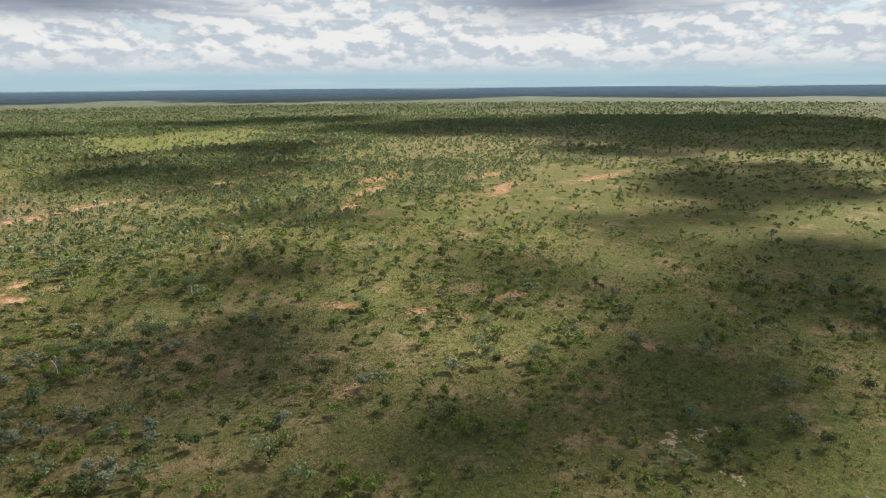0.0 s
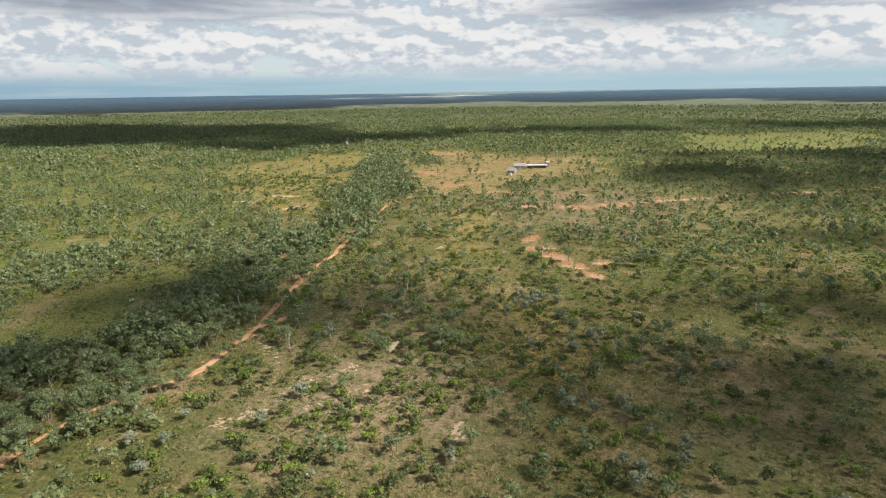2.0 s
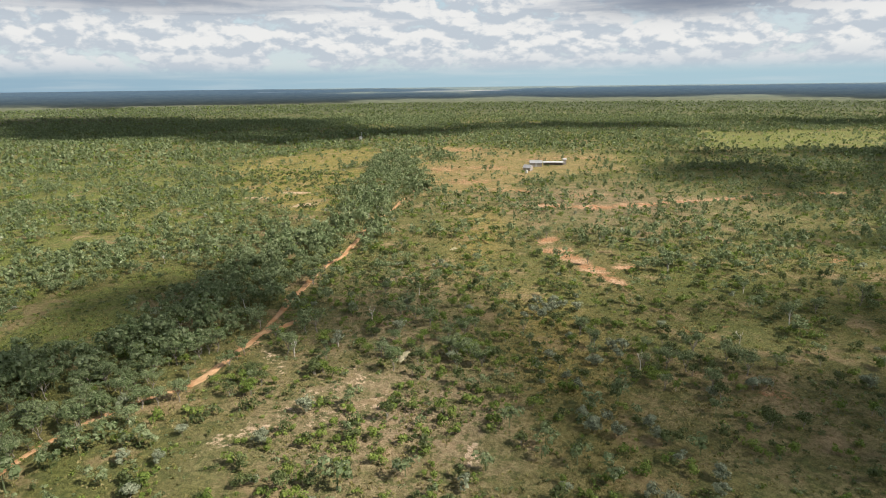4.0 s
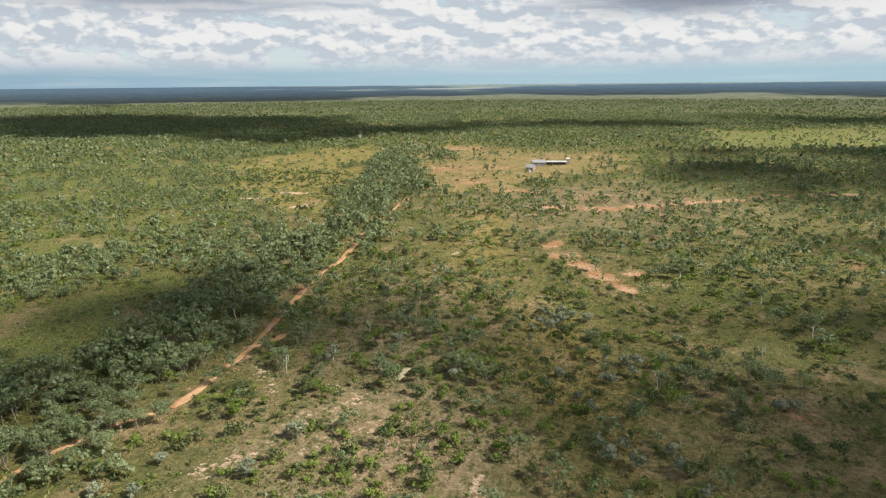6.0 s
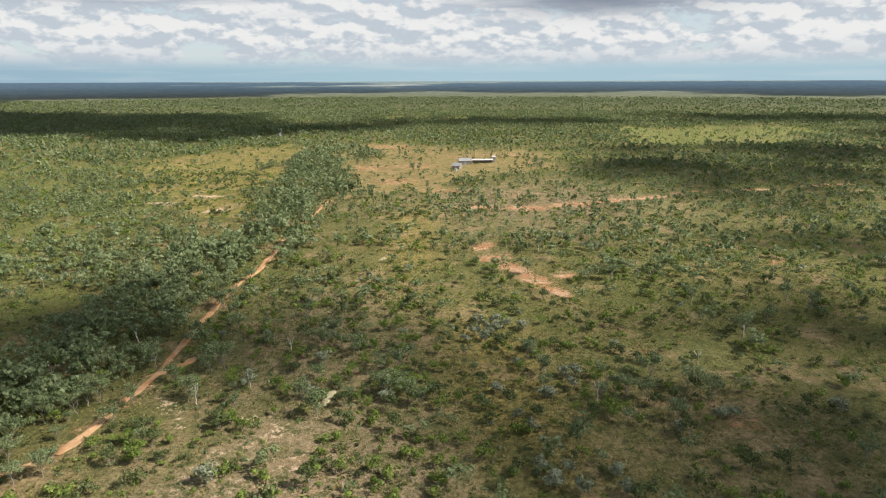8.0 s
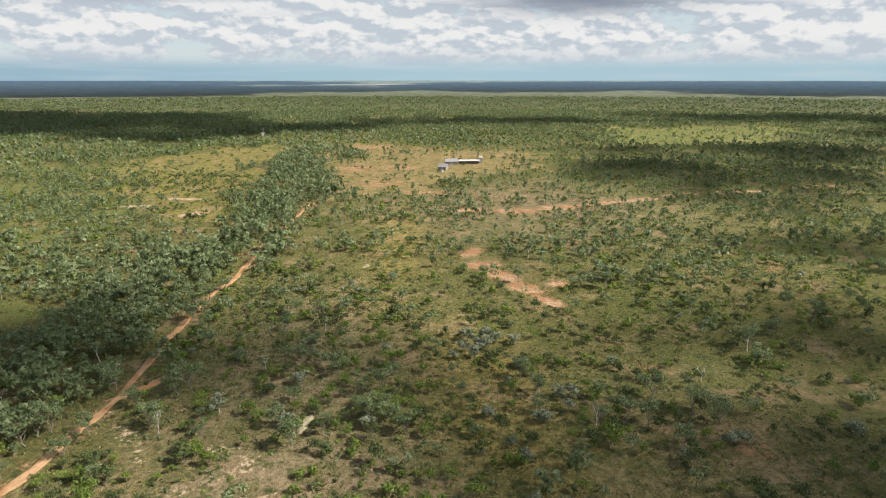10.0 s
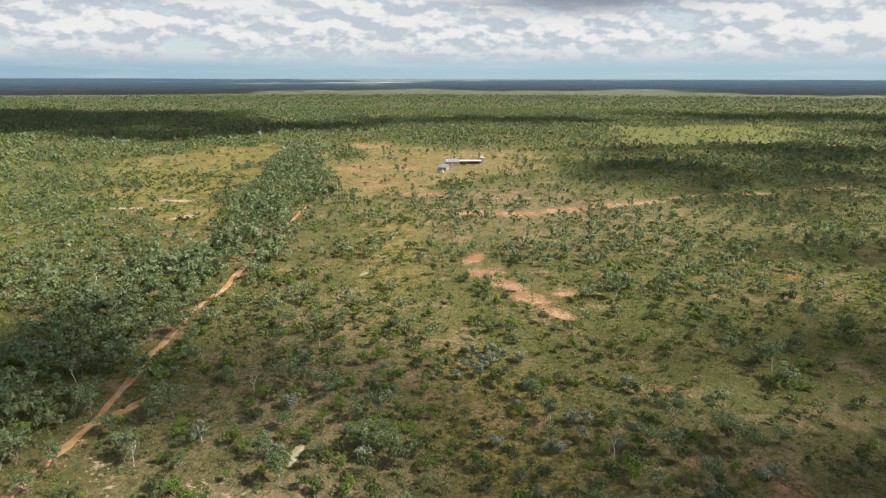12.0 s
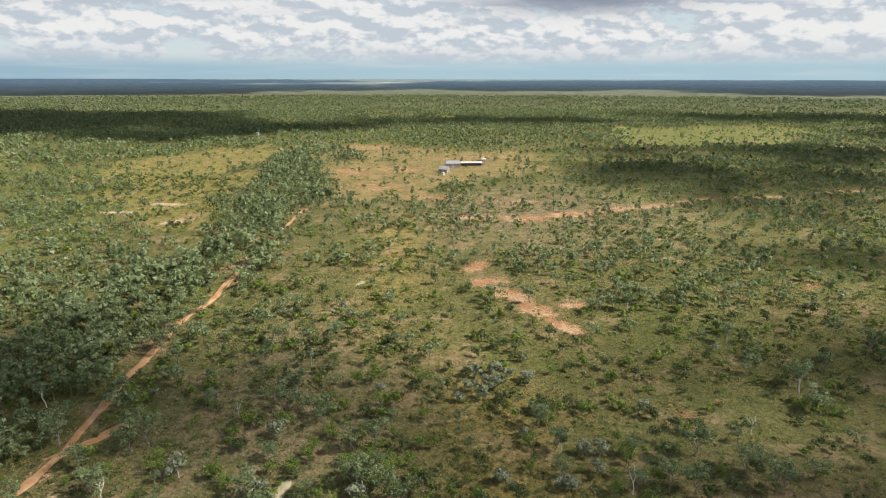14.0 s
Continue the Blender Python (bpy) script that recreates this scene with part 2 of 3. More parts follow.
    pan = n.step(n.m("ADD", attr("pan"), n.m("MULTIPLY", n.m("SUBTRACT", n.noise(pos, 0.006, 4, 0.6), 0.5), 1.2)), 0.5, 0.7)
    wood = n.mix(pan, wood, (0.36, 0.31, 0.24))
    col = n.mix(attr("far"), col, wood)
    n.plug(b.inputs["Base Color"], col)
    b.inputs["Roughness"].default_value = 0.95
    b.inputs["Specular IOR Level"].default_value = 0.15
    lump = n.m("ADD", n.m("MULTIPLY", tuft, 0.3), n.m("ADD", n.m("MULTIPLY", fine, 0.5), mid))
    n.plug(b.inputs["Normal"], n.node("ShaderNodeBump", {"Strength": 0.8, "Distance": 0.6, "Height": lump}).outputs[0])
    return mat


def dirt_material(name, a, b_, c):
    mat, n, b = material(name)
    pos = n.node("ShaderNodeNewGeometry").outputs["Position"]
    fine, mid = n.noise(pos, 1.6, 7, 0.65), n.noise(pos, 0.22, 5, 0.6)
    col = n.mix(n.step(mid, 0.36, 0.64), a, b_)
    col = n.mix(n.step(fine, 0.5, 0.72, 0.0, 0.65), col, c)
    n.plug(b.inputs["Base Color"], col)
    b.inputs["Roughness"].default_value = 0.95
    b.inputs["Specular IOR Level"].default_value = 0.1
    n.plug(b.inputs["Normal"], n.node("ShaderNodeBump", {"Strength": 0.6, "Distance": 0.15, "Height": fine}).outputs[0])
    return mat


def leaf_material(name, a, b_, tip, clear=0.25):
    """Foliage: a to b_ from plant to plant, single sprays towards tip."""
    mat, n, b = material(name)
    plant = n.m("FRACT", n.m("ADD", n.node("ShaderNodeObjectInfo").outputs["Random"], n.node("ShaderNodeAttribute", attribute_name="tone").outputs["Fac"]))
    spray = n.node("ShaderNodeNewGeometry").outputs["Random Per Island"]
    col = n.mix(plant, a, b_)
    col = n.mix(n.step(spray, 0.55, 1.0, 0.0, 0.7), col, tip)
    col = n.mix(n.step(spray, 0.35, 0.0, 0.0, 0.5), col, (0.045, 0.05, 0.022))
    n.plug(b.inputs["Base Color"], col)
    b.inputs["Roughness"].default_value = 0.6
    b.inputs["Specular IOR Level"].default_value = 0.3
    thin = n.node("ShaderNodeBsdfTranslucent", {"Color": col})
    both = n.node("ShaderNodeMixShader", {0: clear, 1: b.outputs[0], 2: thin.outputs[0]})
    n.plug(mat.node_tree.nodes["Material Output"].inputs["Surface"], both.outputs[0])
    return mat


def plain_material(name, a, b_, scale, rough=0.8, metal=0.0):
    mat, n, b = material(name)
    pos = n.node("ShaderNodeTexCoord").outputs["Object"]
    v = n.noise(pos, scale, 6, 0.6)
    n.plug(b.inputs["Base Color"], n.mix(n.step(v, 0.3, 0.7), a, b_))
    b.inputs["Roughness"].default_value, b.inputs["Metallic"].default_value = rough, metal
    n.plug(b.inputs["Normal"], n.node("ShaderNodeBump", {"Strength": 0.3, "Distance": 0.03, "Height": v}).outputs[0])
    return mat


GROUND = ground_material()
DIRT = dirt_material("track_dirt", (0.31, 0.165, 0.080), (0.42, 0.265, 0.150), (0.19, 0.115, 0.055))
CLAY = dirt_material("pale_clay", (0.27, 0.24, 0.15), (0.37, 0.33, 0.22), (0.21, 0.18, 0.11))
GUM = leaf_material("gum_leaves", (0.122, 0.168, 0.068), (0.185, 0.230, 0.108), (0.31, 0.35, 0.20), 0.40)
GREEN = leaf_material("green_leaves", (0.110, 0.168, 0.028), (0.175, 0.232, 0.046), (0.27, 0.33, 0.080), 0.40)
DARK = leaf_material("dark_leaves", (0.058, 0.082, 0.026), (0.095, 0.120, 0.040), (0.145, 0.175, 0.062), 0.32)
SILVER = leaf_material("silver_leaves", (0.175, 0.200, 0.125), (0.240, 0.268, 0.172), (0.35, 0.38, 0.27), 0.30)
TUSSOCK = leaf_material("tussock_blades", (0.150, 0.150, 0.040), (0.26, 0.220, 0.085), (0.36, 0.31, 0.15), 0.5)
BARK = plain_material("grey_bark", (0.12, 0.10, 0.08), (0.30, 0.27, 0.23), 3.0)
PALE_BARK = plain_material("bleached_wood", (0.42, 0.39, 0.34), (0.66, 0.63, 0.57), 3.0)
IRON = plain_material("corrugated_iron", (0.30, 0.30, 0.31), (0.44, 0.44, 0.44), 1.2, 0.45, 0.5)
WHITE_IRON = plain_material("white_roof_sheet", (0.40, 0.40, 0.39), (0.54, 0.54, 0.53), 1.0, 0.5)
RUST_IRON = plain_material("weathered_wall_sheet", (0.20, 0.17, 0.15), (0.36, 0.32, 0.29), 1.5, 0.7, 0.2)
STEEL = plain_material("steel_post", (0.25, 0.25, 0.25), (0.38, 0.38, 0.38), 4.0, 0.5, 0.6)


# ---- mesh helpers ----
def raw_mesh(name, verts, faces, mat, smooth=False, **attrs):
    """A mesh from arrays of points and of equal-sided faces."""
    verts, faces = np.asarray(verts, np.float32), np.asarray(faces, np.int32)
    me = bpy.data.meshes.new(name)
    k = faces.shape[1]
    me.vertices.add(len(verts))
    me.vertices.foreach_set("co", verts.ravel())
    me.loops.add(faces.size)
    me.loops.foreach_set("vertex_index", faces.ravel())
    me.polygons.add(len(faces))
    me.polygons.foreach_set("loop_start", np.arange(0, faces.size, k, dtype=np.int32))
    if smooth:
        me.polygons.foreach_set("use_smooth", np.ones(len(faces), bool))
    for key, v in attrs.items():
        me.attributes.new(key, "FLOAT", "POINT").data.foreach_set("value", np.asarray(v, np.float32))
    me.update(calc_edges=True)
    me.materials.append(mat)
    return me


def unit(v):
    return v / (np.linalg.norm(v, axis=-1, keepdims=True) + 1e-9)


def sprays(r, centres, radii, count, size, tri=False):
    """Leaf sprays scattered through the shells of round clumps. Returns points and faces."""
    V = []
    for c, rad in zip(centres, radii):
        u = unit(r.normal(size=(count, 3)) + (0, 0, 0.35))
        at = np.asarray(c) + u * np.asarray(rad) * r.uniform(0.62, 1.05, (count, 1))
        nrm = unit(u + r.normal(size=(count, 3)) * 0.40 + (0, 0, 0.15))
        t = unit(np.cross(nrm, r.normal(size=(count, 3))))
        s = np.cross(nrm, t)
        L = size * r.uniform(0.65, 1.35, (count, 1))
        if tri:
            V.append(np.stack([at + t * L, at - t * L * 0.6 + s * L * 0.75, at - t * L * 0.6 - s * L * 0.75], 1))
        else:
            V.append(np.stack([at + t * L, at + s * L * 0.55, at - t * L * 0.8 - nrm * L * 0.2, at - s * L * 0.55], 1))
    V = np.concatenate(V)
    k = V.shape[1]
    return V.reshape(-1, 3), np.arange(len(V) * k).reshape(-1, k)


def tube(path, radii, sides=6):
    """A tapered limb along a path."""
    path = np.asarray(path, float)
    V, F = [], []
    for i, (p, rad) in enumerate(zip(path, radii)):
        d = unit(path[min(i + 1, len(path) - 1)] - path[max(i - 1, 0)])
        a = unit(np.cross(d, (0.31, 0.95, 0.02)))
        b = np.cross(d, a)
        for j in range(sides):
            w = 2 * math.pi * j / sides
            V.append(p + (a * math.cos(w) + b * math.sin(w)) * rad)
        if i:
            o = (i - 1) * sides
            F += [(o + j, o + (j + 1) % sides, o + sides + (j + 1) % sides, o + sides + j) for j in range(sides)]
    return V, F


def bundle(tubes):
    V, F = [], []
    for v, f in tubes:
        o = len(V)
        V += list(v)
        F += [tuple(i + o for i in q) for q in f]
    return V, F


def crooked(r, start, end, steps, wild):
    pts = [np.asarray(start) + (np.asarray(end) - np.asarray(start)) * k / steps for k in range(steps + 1)]
    return [p + (r.normal(size=3) * wild * (0 < k) if k else 0) for k, p in enumerate(pts)]


def skeleton_of(r, tall, spread, limbs, thick, fork):
    """Trunk and limbs. Returns the tubes and the limb ends."""
    top = np.array([r.normal() * 0.3, r.normal() * 0.3, tall * fork])
    tubes, ends = [tube(crooked(r, (0, 0, -0.3), top, 4, 0.08), np.linspace(thick, thick * 0.7, 5), 5)], []
    for i in range(limbs):
        w = 2 * math.pi * (i + r.uniform(-0.3, 0.3)) / limbs
        out = spread * r.uniform(0.45, 1.0)
        end = top + (math.cos(w) * out, math.sin(w) * out, (tall - top[2]) * r.uniform(0.45, 0.95))
        start = top * r.uniform(0.75, 1.0)
        path = crooked(r, start, end, 4, 0.14)
        tubes.append(tube(path, np.linspace(thick * 0.6, thick * 0.16, 5), 4))
        ends.append(path[-1])
        for _ in range(2):
            mid = path[2 + int(r.integers(0, 2))]
            tip = mid + (r.normal() * spread * 0.3, r.normal() * spread * 0.3, r.uniform(0.4, 1.2))
            tubes.append(tube(crooked(r, mid, tip, 2, 0.08), np.linspace(thick * 0.3, thick * 0.1, 3), 3))
            ends.append(tip)
    return tubes, ends


def plant_kind(name, label, category, group, leaf, bark, variants, tall, spread, limbs, thick, fork, clump, count, size, seed):
    """Builds the models of one kind of plant; each is a thing with a trunk and a crown."""
    made = []
    for k in range(variants):
        r = np.random.default_rng(seed + k)
        h, w = tall * r.uniform(0.85, 1.15), spread * r.uniform(0.85, 1.15)
        tubes, ends = skeleton_of(r, h, w, limbs, thick, fork)
        thing = tagged(new(name), label, category, group)
        V, F = bundle(tubes)
        trunk = new("trunk", raw_mesh("trunk", V, F, bark, True))
        trunk.parent = thing
        if leaf:
            rad = [np.array((1, 1, 0.72)) * clump * r.uniform(0.65, 1.2) for _ in ends]
            V, F = sprays(r, ends, rad, count, size)
            crown = new("crown", raw_mesh("crown", V, F, leaf))
            crown.parent = thing
        made.append(thing)
    return made


# ---- ground: one sheet out to the horizon ----
def spaced(lo, hi, fine, limit, grow):
    mid = list(np.arange(lo, hi + fine, fine))
    s = fine
    while mid[-1] < limit:
        s *= grow
        mid.append(mid[-1] + s)
    s = fine
    while mid[0] > -limit:
        s *= grow
        mid.insert(0, mid[0] - s)
    return np.array(mid)


def build_ground():
    xs, ys = spaced(-230, 230, 2.9, 4900, 1.08), spaced(-80, 400, 2.9, 4900, 1.08)
    X, Y = np.meshgrid(xs, ys)
    x, y = X.ravel(), Y.ravel()
    r = np.hypot(x, y)
    idx = np.arange(len(x)).reshape(X.shape)
    F = np.stack([idx[:-1, :-1], idx[:-1, 1:], idx[1:, 1:], idx[1:, :-1]], -1).reshape(-1, 4)
    F = F[r[F].max(1) < 4930]
    track = np.minimum(to_line(TRACK, x, y), to_line(OLD_TRACK, x, y) + 1.5)
    red = np.maximum(bare(RED, x, y), np.maximum(bare(RED_B, x, y) * 0.62, bare(RED_C, x, y) * 0.8))
    red = np.maximum(red, np.clip(1 - (track - 1.5) / 5, 0, 1) * 0.40)
    red = np.maximum(red, inside(HOME, x, y) * 0.31)
    sand = bare(SAND, x, y) * np.where((x < -20) & (y < 130), 0.60, 1.0)
    open_mid = 1.1 * np.exp(-(((x + 24) / 36) ** 2 + ((y - 60) / 34) ** 2))
    brown = np.maximum(open_mid, np.exp(-(((x + 35) / 32) ** 2 + ((y - 120) / 60) ** 2)) * 0.7)
    brown = np.maximum(brown, np.exp(-(((x - 55) / 60) ** 2 + ((y - 60) / 50) ** 2)) * 0.35)
    brown = np.maximum(brown, inside(HOME, x, y) * 0.60)
    brown = np.maximum(brown, np.exp(-(((x - 50) / 95) ** 2 + ((y - 320) / 75) ** 2)) * 0.85)
    brown = np.maximum(brown, np.exp(-(((x - 700) / 300) ** 2 + ((y - 400) / 300) ** 2)) * 0.7)
    straw = np.exp(-(((x - 12 + (y - 100) * 0.12) / 13) ** 2 + ((y - 95) / 45) ** 2))
    straw = np.maximum(straw, np.exp(-(((x + 16) / 12) ** 2 + ((y - 240) / 70) ** 2)))
    straw = np.maximum(straw, np.maximum(inside(PALE, x, y) * 0.75, np.maximum(inside(HOME, x, y) * 0.6, inside(HEATH, x, y) * 0.7)))
    green = np.maximum(inside(GLADE_A, x, y) * 0.6, inside(GLADE_B, x, y) * 0.8)
    green = np.maximum(green, inside(FIELD, x, y) * 1.0)
    green = np.maximum(green, np.clip((x - 90) / 80, 0, 0.3) * (y < 600))
    green = np.maximum(green, np.clip((-x - 130) / 80, 0, 0.6) * (y < 500))
    far = np.clip((r - 1100) / 900, 0, 1)
    a = np.degrees(np.arctan2(x, y))
    pan = np.exp(-((a + 5) / 7) ** 2 - ((r - 4300) / 250) ** 2) + 0.8 * np.exp(-((a + 22) / 6) ** 2 - ((r - 4400) / 150) ** 2)
    me = raw_mesh("ground", np.stack([x, y, height(x, y)], 1), F, GROUND, True, red=red, sand=sand, brown=brown, straw=straw, green=green, far=far, pan=pan)
    tagged(new("ground", me), "dry olive savanna grassland with bare red earth patches", "ground", kind="structure")


build_ground()


def far_rim():
    """The last kilometres before the horizon, with blue haze painted on as a glow."""
    mat, n, b = material("painted_haze")
    pos = n.node("ShaderNodeNewGeometry").outputs["Position"]
    canopy = n.mix(n.step(n.noise(pos, 0.02, 6, 0.7), 0.40, 0.60), (0.050, 0.062, 0.030), (0.11, 0.118, 0.062))
    pan = n.step(n.m("ADD", n.node("ShaderNodeAttribute", attribute_name="pan").outputs["Fac"], n.m("MULTIPLY", n.m("SUBTRACT", n.noise(pos, 0.006, 4, 0.6), 0.5), 1.2)), 0.5, 0.7)
    n.plug(b.inputs["Base Color"], n.mix(n.m("MULTIPLY", pan, 0.8), canopy, (0.40, 0.35, 0.29)))
    b.inputs["Roughness"].default_value = 1.0
    # blue emission stands in for air haze, stronger with distance
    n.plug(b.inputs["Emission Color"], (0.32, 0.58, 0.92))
    n.plug(b.inputs["Emission Strength"], n.m("MULTIPLY", n.node("ShaderNodeAttribute", attribute_name="haze_glow").outputs["Fac"], 0.13))
    radii, turns = np.linspace(2300, 4940, 60), np.radians(np.linspace(-70, 112, 180))
    R, A = np.meshgrid(radii, turns)
    x, y, r, a = (R * np.sin(A)).ravel(), (R * np.cos(A)).ravel(), R.ravel(), np.degrees(A).ravel()
    idx = np.arange(R.size).reshape(R.shape)
    F = np.stack([idx[:-1, :-1], idx[:-1, 1:], idx[1:, 1:], idx[1:, :-1]], -1).reshape(-1, 4)
    pan = np.exp(-((a + 5) / 7) ** 2 - ((r - 4150) / 130) ** 2) + 0.7 * np.exp(-((a + 22) / 5) ** 2 - ((r - 4300) / 70) ** 2)
    z = height(x, y) + np.clip((r - 2300) / 200, 0, 1) * 2.2 - 0.6
    me = raw_mesh("backdrop", np.stack([x, y, z], 1), F, mat, True, pan=pan, haze_glow=np.clip((r - 2500) / 1900, 0, 1))
    tagged(new("backdrop", me), "wooded plain out to the horizon with blue haze painted as glow", "distant plain", kind="structure")


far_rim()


def ribbon(name, line, half, lift, label, category):
    """A worn strip of earth along a line, with ragged edges and two shallow ruts."""
    pts = []
    for (x0, y0), (x1, y1) in zip(line, line[1:]):
        k = max(1, int(math.hypot(x1 - x0, y1 - y0) / 1.5))
        pts += [(x0 + (x1 - x0) * i / k, y0 + (y1 - y0) * i / k) for i in range(k)]
    P = np.array(pts)
    for _ in range(6):
        P[1:-1] = (P[:-2] + P[1:-1] * 2 + P[2:]) / 4
    d = unit(np.gradient(P, axis=0))
    side = np.stack([-d[:, 1], d[:, 0]], 1)
    P = P + side * ((wobble(P[:, 1], P[:, 0], 14, 5) - 0.5) * 1.2)[:, None]
    cols = [-1.0, -0.72, -0.45, -0.15, 0.15, 0.45, 0.72, 1.0]
    sink = [-0.10, 0.05, -0.02, 0.06, 0.06, -0.02, 0.05, -0.10]
    V = []
    for j, (c, s) in enumerate(zip(cols, sink)):
        w = half * (0.22 + 0.95 * wobble(P[:, 0] * 3 + j * 7, P[:, 1], 6, 3 + (c > 0)) + 0.5 * wobble(P[:, 0] + j * 3, P[:, 1], 2.2, 8 + (c > 0)))
        q = P + side * (c * w)[:, None]
        V.append(np.stack([q[:, 0], q[:, 1], height(q[:, 0], q[:, 1]) + lift + s], 1))
    V = np.stack(V, 1)
    idx = np.arange(V.shape[0] * V.shape[1]).reshape(V.shape[:2])
    F = np.stack([idx[:-1, :-1], idx[:-1, 1:], idx[1:, 1:], idx[1:, :-1]], -1).reshape(-1, 4)
    return tagged(new(name, raw_mesh(name, V.reshape(-1, 3), F, DIRT, True)), label, category, kind="structure")


ribbon("dirt_road", TRACK, 1.05, 0.14, "winding orange dirt track through gum woodland", "road")
ribbon("dirt_road", OLD_TRACK, 0.7, 0.10, "overgrown faint stretch of orange dirt track", "road")
ribbon("dirt_road", TRAIL, 0.9, 0.12, "faint sandy trail across open dry grass", "road")
ribbon("dirt_road", BRANCH, 1.2, 0.10, "narrow orange dirt side track between trees", "road")


def clay_pan(x, y, long, wide, turn):
    """A bald, slightly domed patch of pale clay."""
    n, V, F = 28, [(0, 0, 0.22)], []
    for ring, lift in ((0.5, 0.2), (0.85, 0.12), (1.0, -0.1)):
        for i in range(n):
            w = 2 * math.pi * i / n
            k = ring * (1 + 0.16 * math.sin(3 * w + x) + 0.08 * math.sin(7 * w + y))
            V.append((math.cos(w) * long * k, math.sin(w) * wide * k, lift))
    F = [(0, 1 + i, 1 + (i + 1) % n) for i in range(n)]
    for o in (1, 1 + n):
        for i in range(n):
            j = (i + 1) % n
            F += [(o + i, o + n + i, o + n + j), (o + i, o + n + j, o + j)]
    ob = new("clay_pan", raw_mesh("clay_pan", V, F, CLAY, True))
    ob.matrix_world = pose(x, y, float(height(np.array(x * 1.0), np.array(y * 1.0))) + 0.08, 0, 0, turn)
    tagged(ob, "small bald patch of pale greenish clay among shrubs", "clay patch", "clay patches")


clay_pan(-28, 91, 3.6, 1.25, 82)
clay_pan(-26, 203, 2.6, 1.2, 70)

# ---- clouds overhead: they stand between sun and plain and throw the shade ----
VAPOUR, vn, vb = material("cloud_vapour")
vb.inputs["Base Color"].default_value = (0.85, 0.86, 0.88, 1)
vb.inputs["Roughness"].default_value = 1.0
vn.plug(VAPOUR.node_tree.nodes["Material Output"].inputs["Surface"],
        vn.node("ShaderNodeMixShader", {0: 0.54, 1: vb.outputs[0], 2: vn.node("ShaderNodeBsdfTransparent").outputs[0]}).outputs[0])
CLOUD_H = 1300.0


def lump_template(seed):
    bm = bmesh.new()
    bmesh.ops.create_icosphere(bm, subdivisions=2, radius=1)
    for v in bm.verts:
        v.co *= 1 + 0.45 * noise.fractal(v.co * 1.6 + Vector((seed * 5.1, 0, 0)), 0.6, 2.0, 4)
        if v.co.z < 0:
            v.co.z *= 0.35
    bm.verts.ensure_lookup_table()
    V = np.array([v.co[:] for v in bm.verts])
    F = np.array([[v.index for v in f.verts] for f in bm.faces])
    bm.free()
    return V, F


LUMPS = [lump_template(k) for k in range(4)]


def cloud(ovals):
    """One cumulus made of many billows; ovals of shade on the plain: x, y, half-widths, how many billows."""
    VV, FF, o = [], [], 0
    back = TO_SUN * (CLOUD_H / TO_SUN.z)
    for sx, sy, rx, ry, n in ovals:
        for _ in range(n):
            w, q = rng.uniform(0, 2 * math.pi), math.sqrt(rng.uniform(0, 1))
            size = min(rx, ry) * rng.uniform(0.22, 0.55) * (1.25 - 0.6 * q)
            V, F = LUMPS[int(rng.integers(0, 4))]
            a = rng.uniform(0, 6.28)
            V = V * (size * rng.uniform(1.0, 1.8), size, min(size, 160) * 0.55)
            V = np.stack([V[:, 0] * math.cos(a) - V[:, 1] * math.sin(a), V[:, 0] * math.sin(a) + V[:, 1] * math.cos(a), V[:, 2]], 1)
            VV.append(V + (sx + math.cos(w) * q * rx + back.x, sy + math.sin(w) * q * ry + back.y, CLOUD_H + rng.uniform(0, 30)))
            FF.append(F + o)
            o += len(V)
    tagged(new("cloud", raw_mesh("cloud", np.concatenate(VV), np.concatenate(FF), VAPOUR, True)),
           "grey-white cumulus cloud drifting over the plain", "cloud", "clouds over the plain", "structure")


cloud([(-1000, 1160, 380, 200, 40), (-600, 1010, 280, 220, 36), (-350, 820, 160, 110, 20), (-170, 920, 120, 120, 13), (0, 1050, 130, 130, 9), (200, 1030, 120, 140, 8)])
cloud([(-1900, 2900, 1100, 700, 110), (-700, 3300, 600, 450, 40), (-3000, 2400, 900, 700, 50), (-2400, 3900, 1100, 600, 90), (-1100, 4300, 600, 350, 40)])
cloud([(900, 3700, 1100, 700, 110), (2300, 3000, 900, 900, 110), (3400, 1800, 800, 1100, 100), (3900, 500, 700, 900, 70)])
cloud([(430, 1120, 160, 120, 12), (720, 1090, 190, 140, 20), (820, 700, 260, 160, 34)])
cloud([(1150, 380, 420, 280, 70), (760, 260, 190, 130, 24), (1100, 60, 420, 110, 30), (560, 120, 110, 50, 7)])
cloud([(260, 600, 120, 50, 13), (240, 450, 110, 80, 16), (390, 560, 110, 80, 14), (200, 330, 60, 50, 5), (215, 225, 75, 50, 6)])
# in these two, some unseen billows are added only to darken the foreground
cloud([(-118, 126, 34, 38, 10), (-75, 130, 32, 36, 8), (-35, 118, 30, 27, 8), (0, 105, 28, 20, 7), (30, 85, 32, 22, 7), (60, 65, 40, 30, 7), (35, 57, 34, 14, 6), (95, 95, 35, 42, 8), (-66, 96, 30, 12, 6), (-98, 94, 32, 14, 5), (-110, 55, 34, 28, 11), (88, 55, 36, 22, 9), (132, 125, 34, 42, 8)])
cloud([(160, -28, 80, 45, 9), (250, -10, 90, 70, 14), (450, 60, 180, 70, 22), (60, 15, 50, 30, 5), (110, 20, 60, 45, 4)])


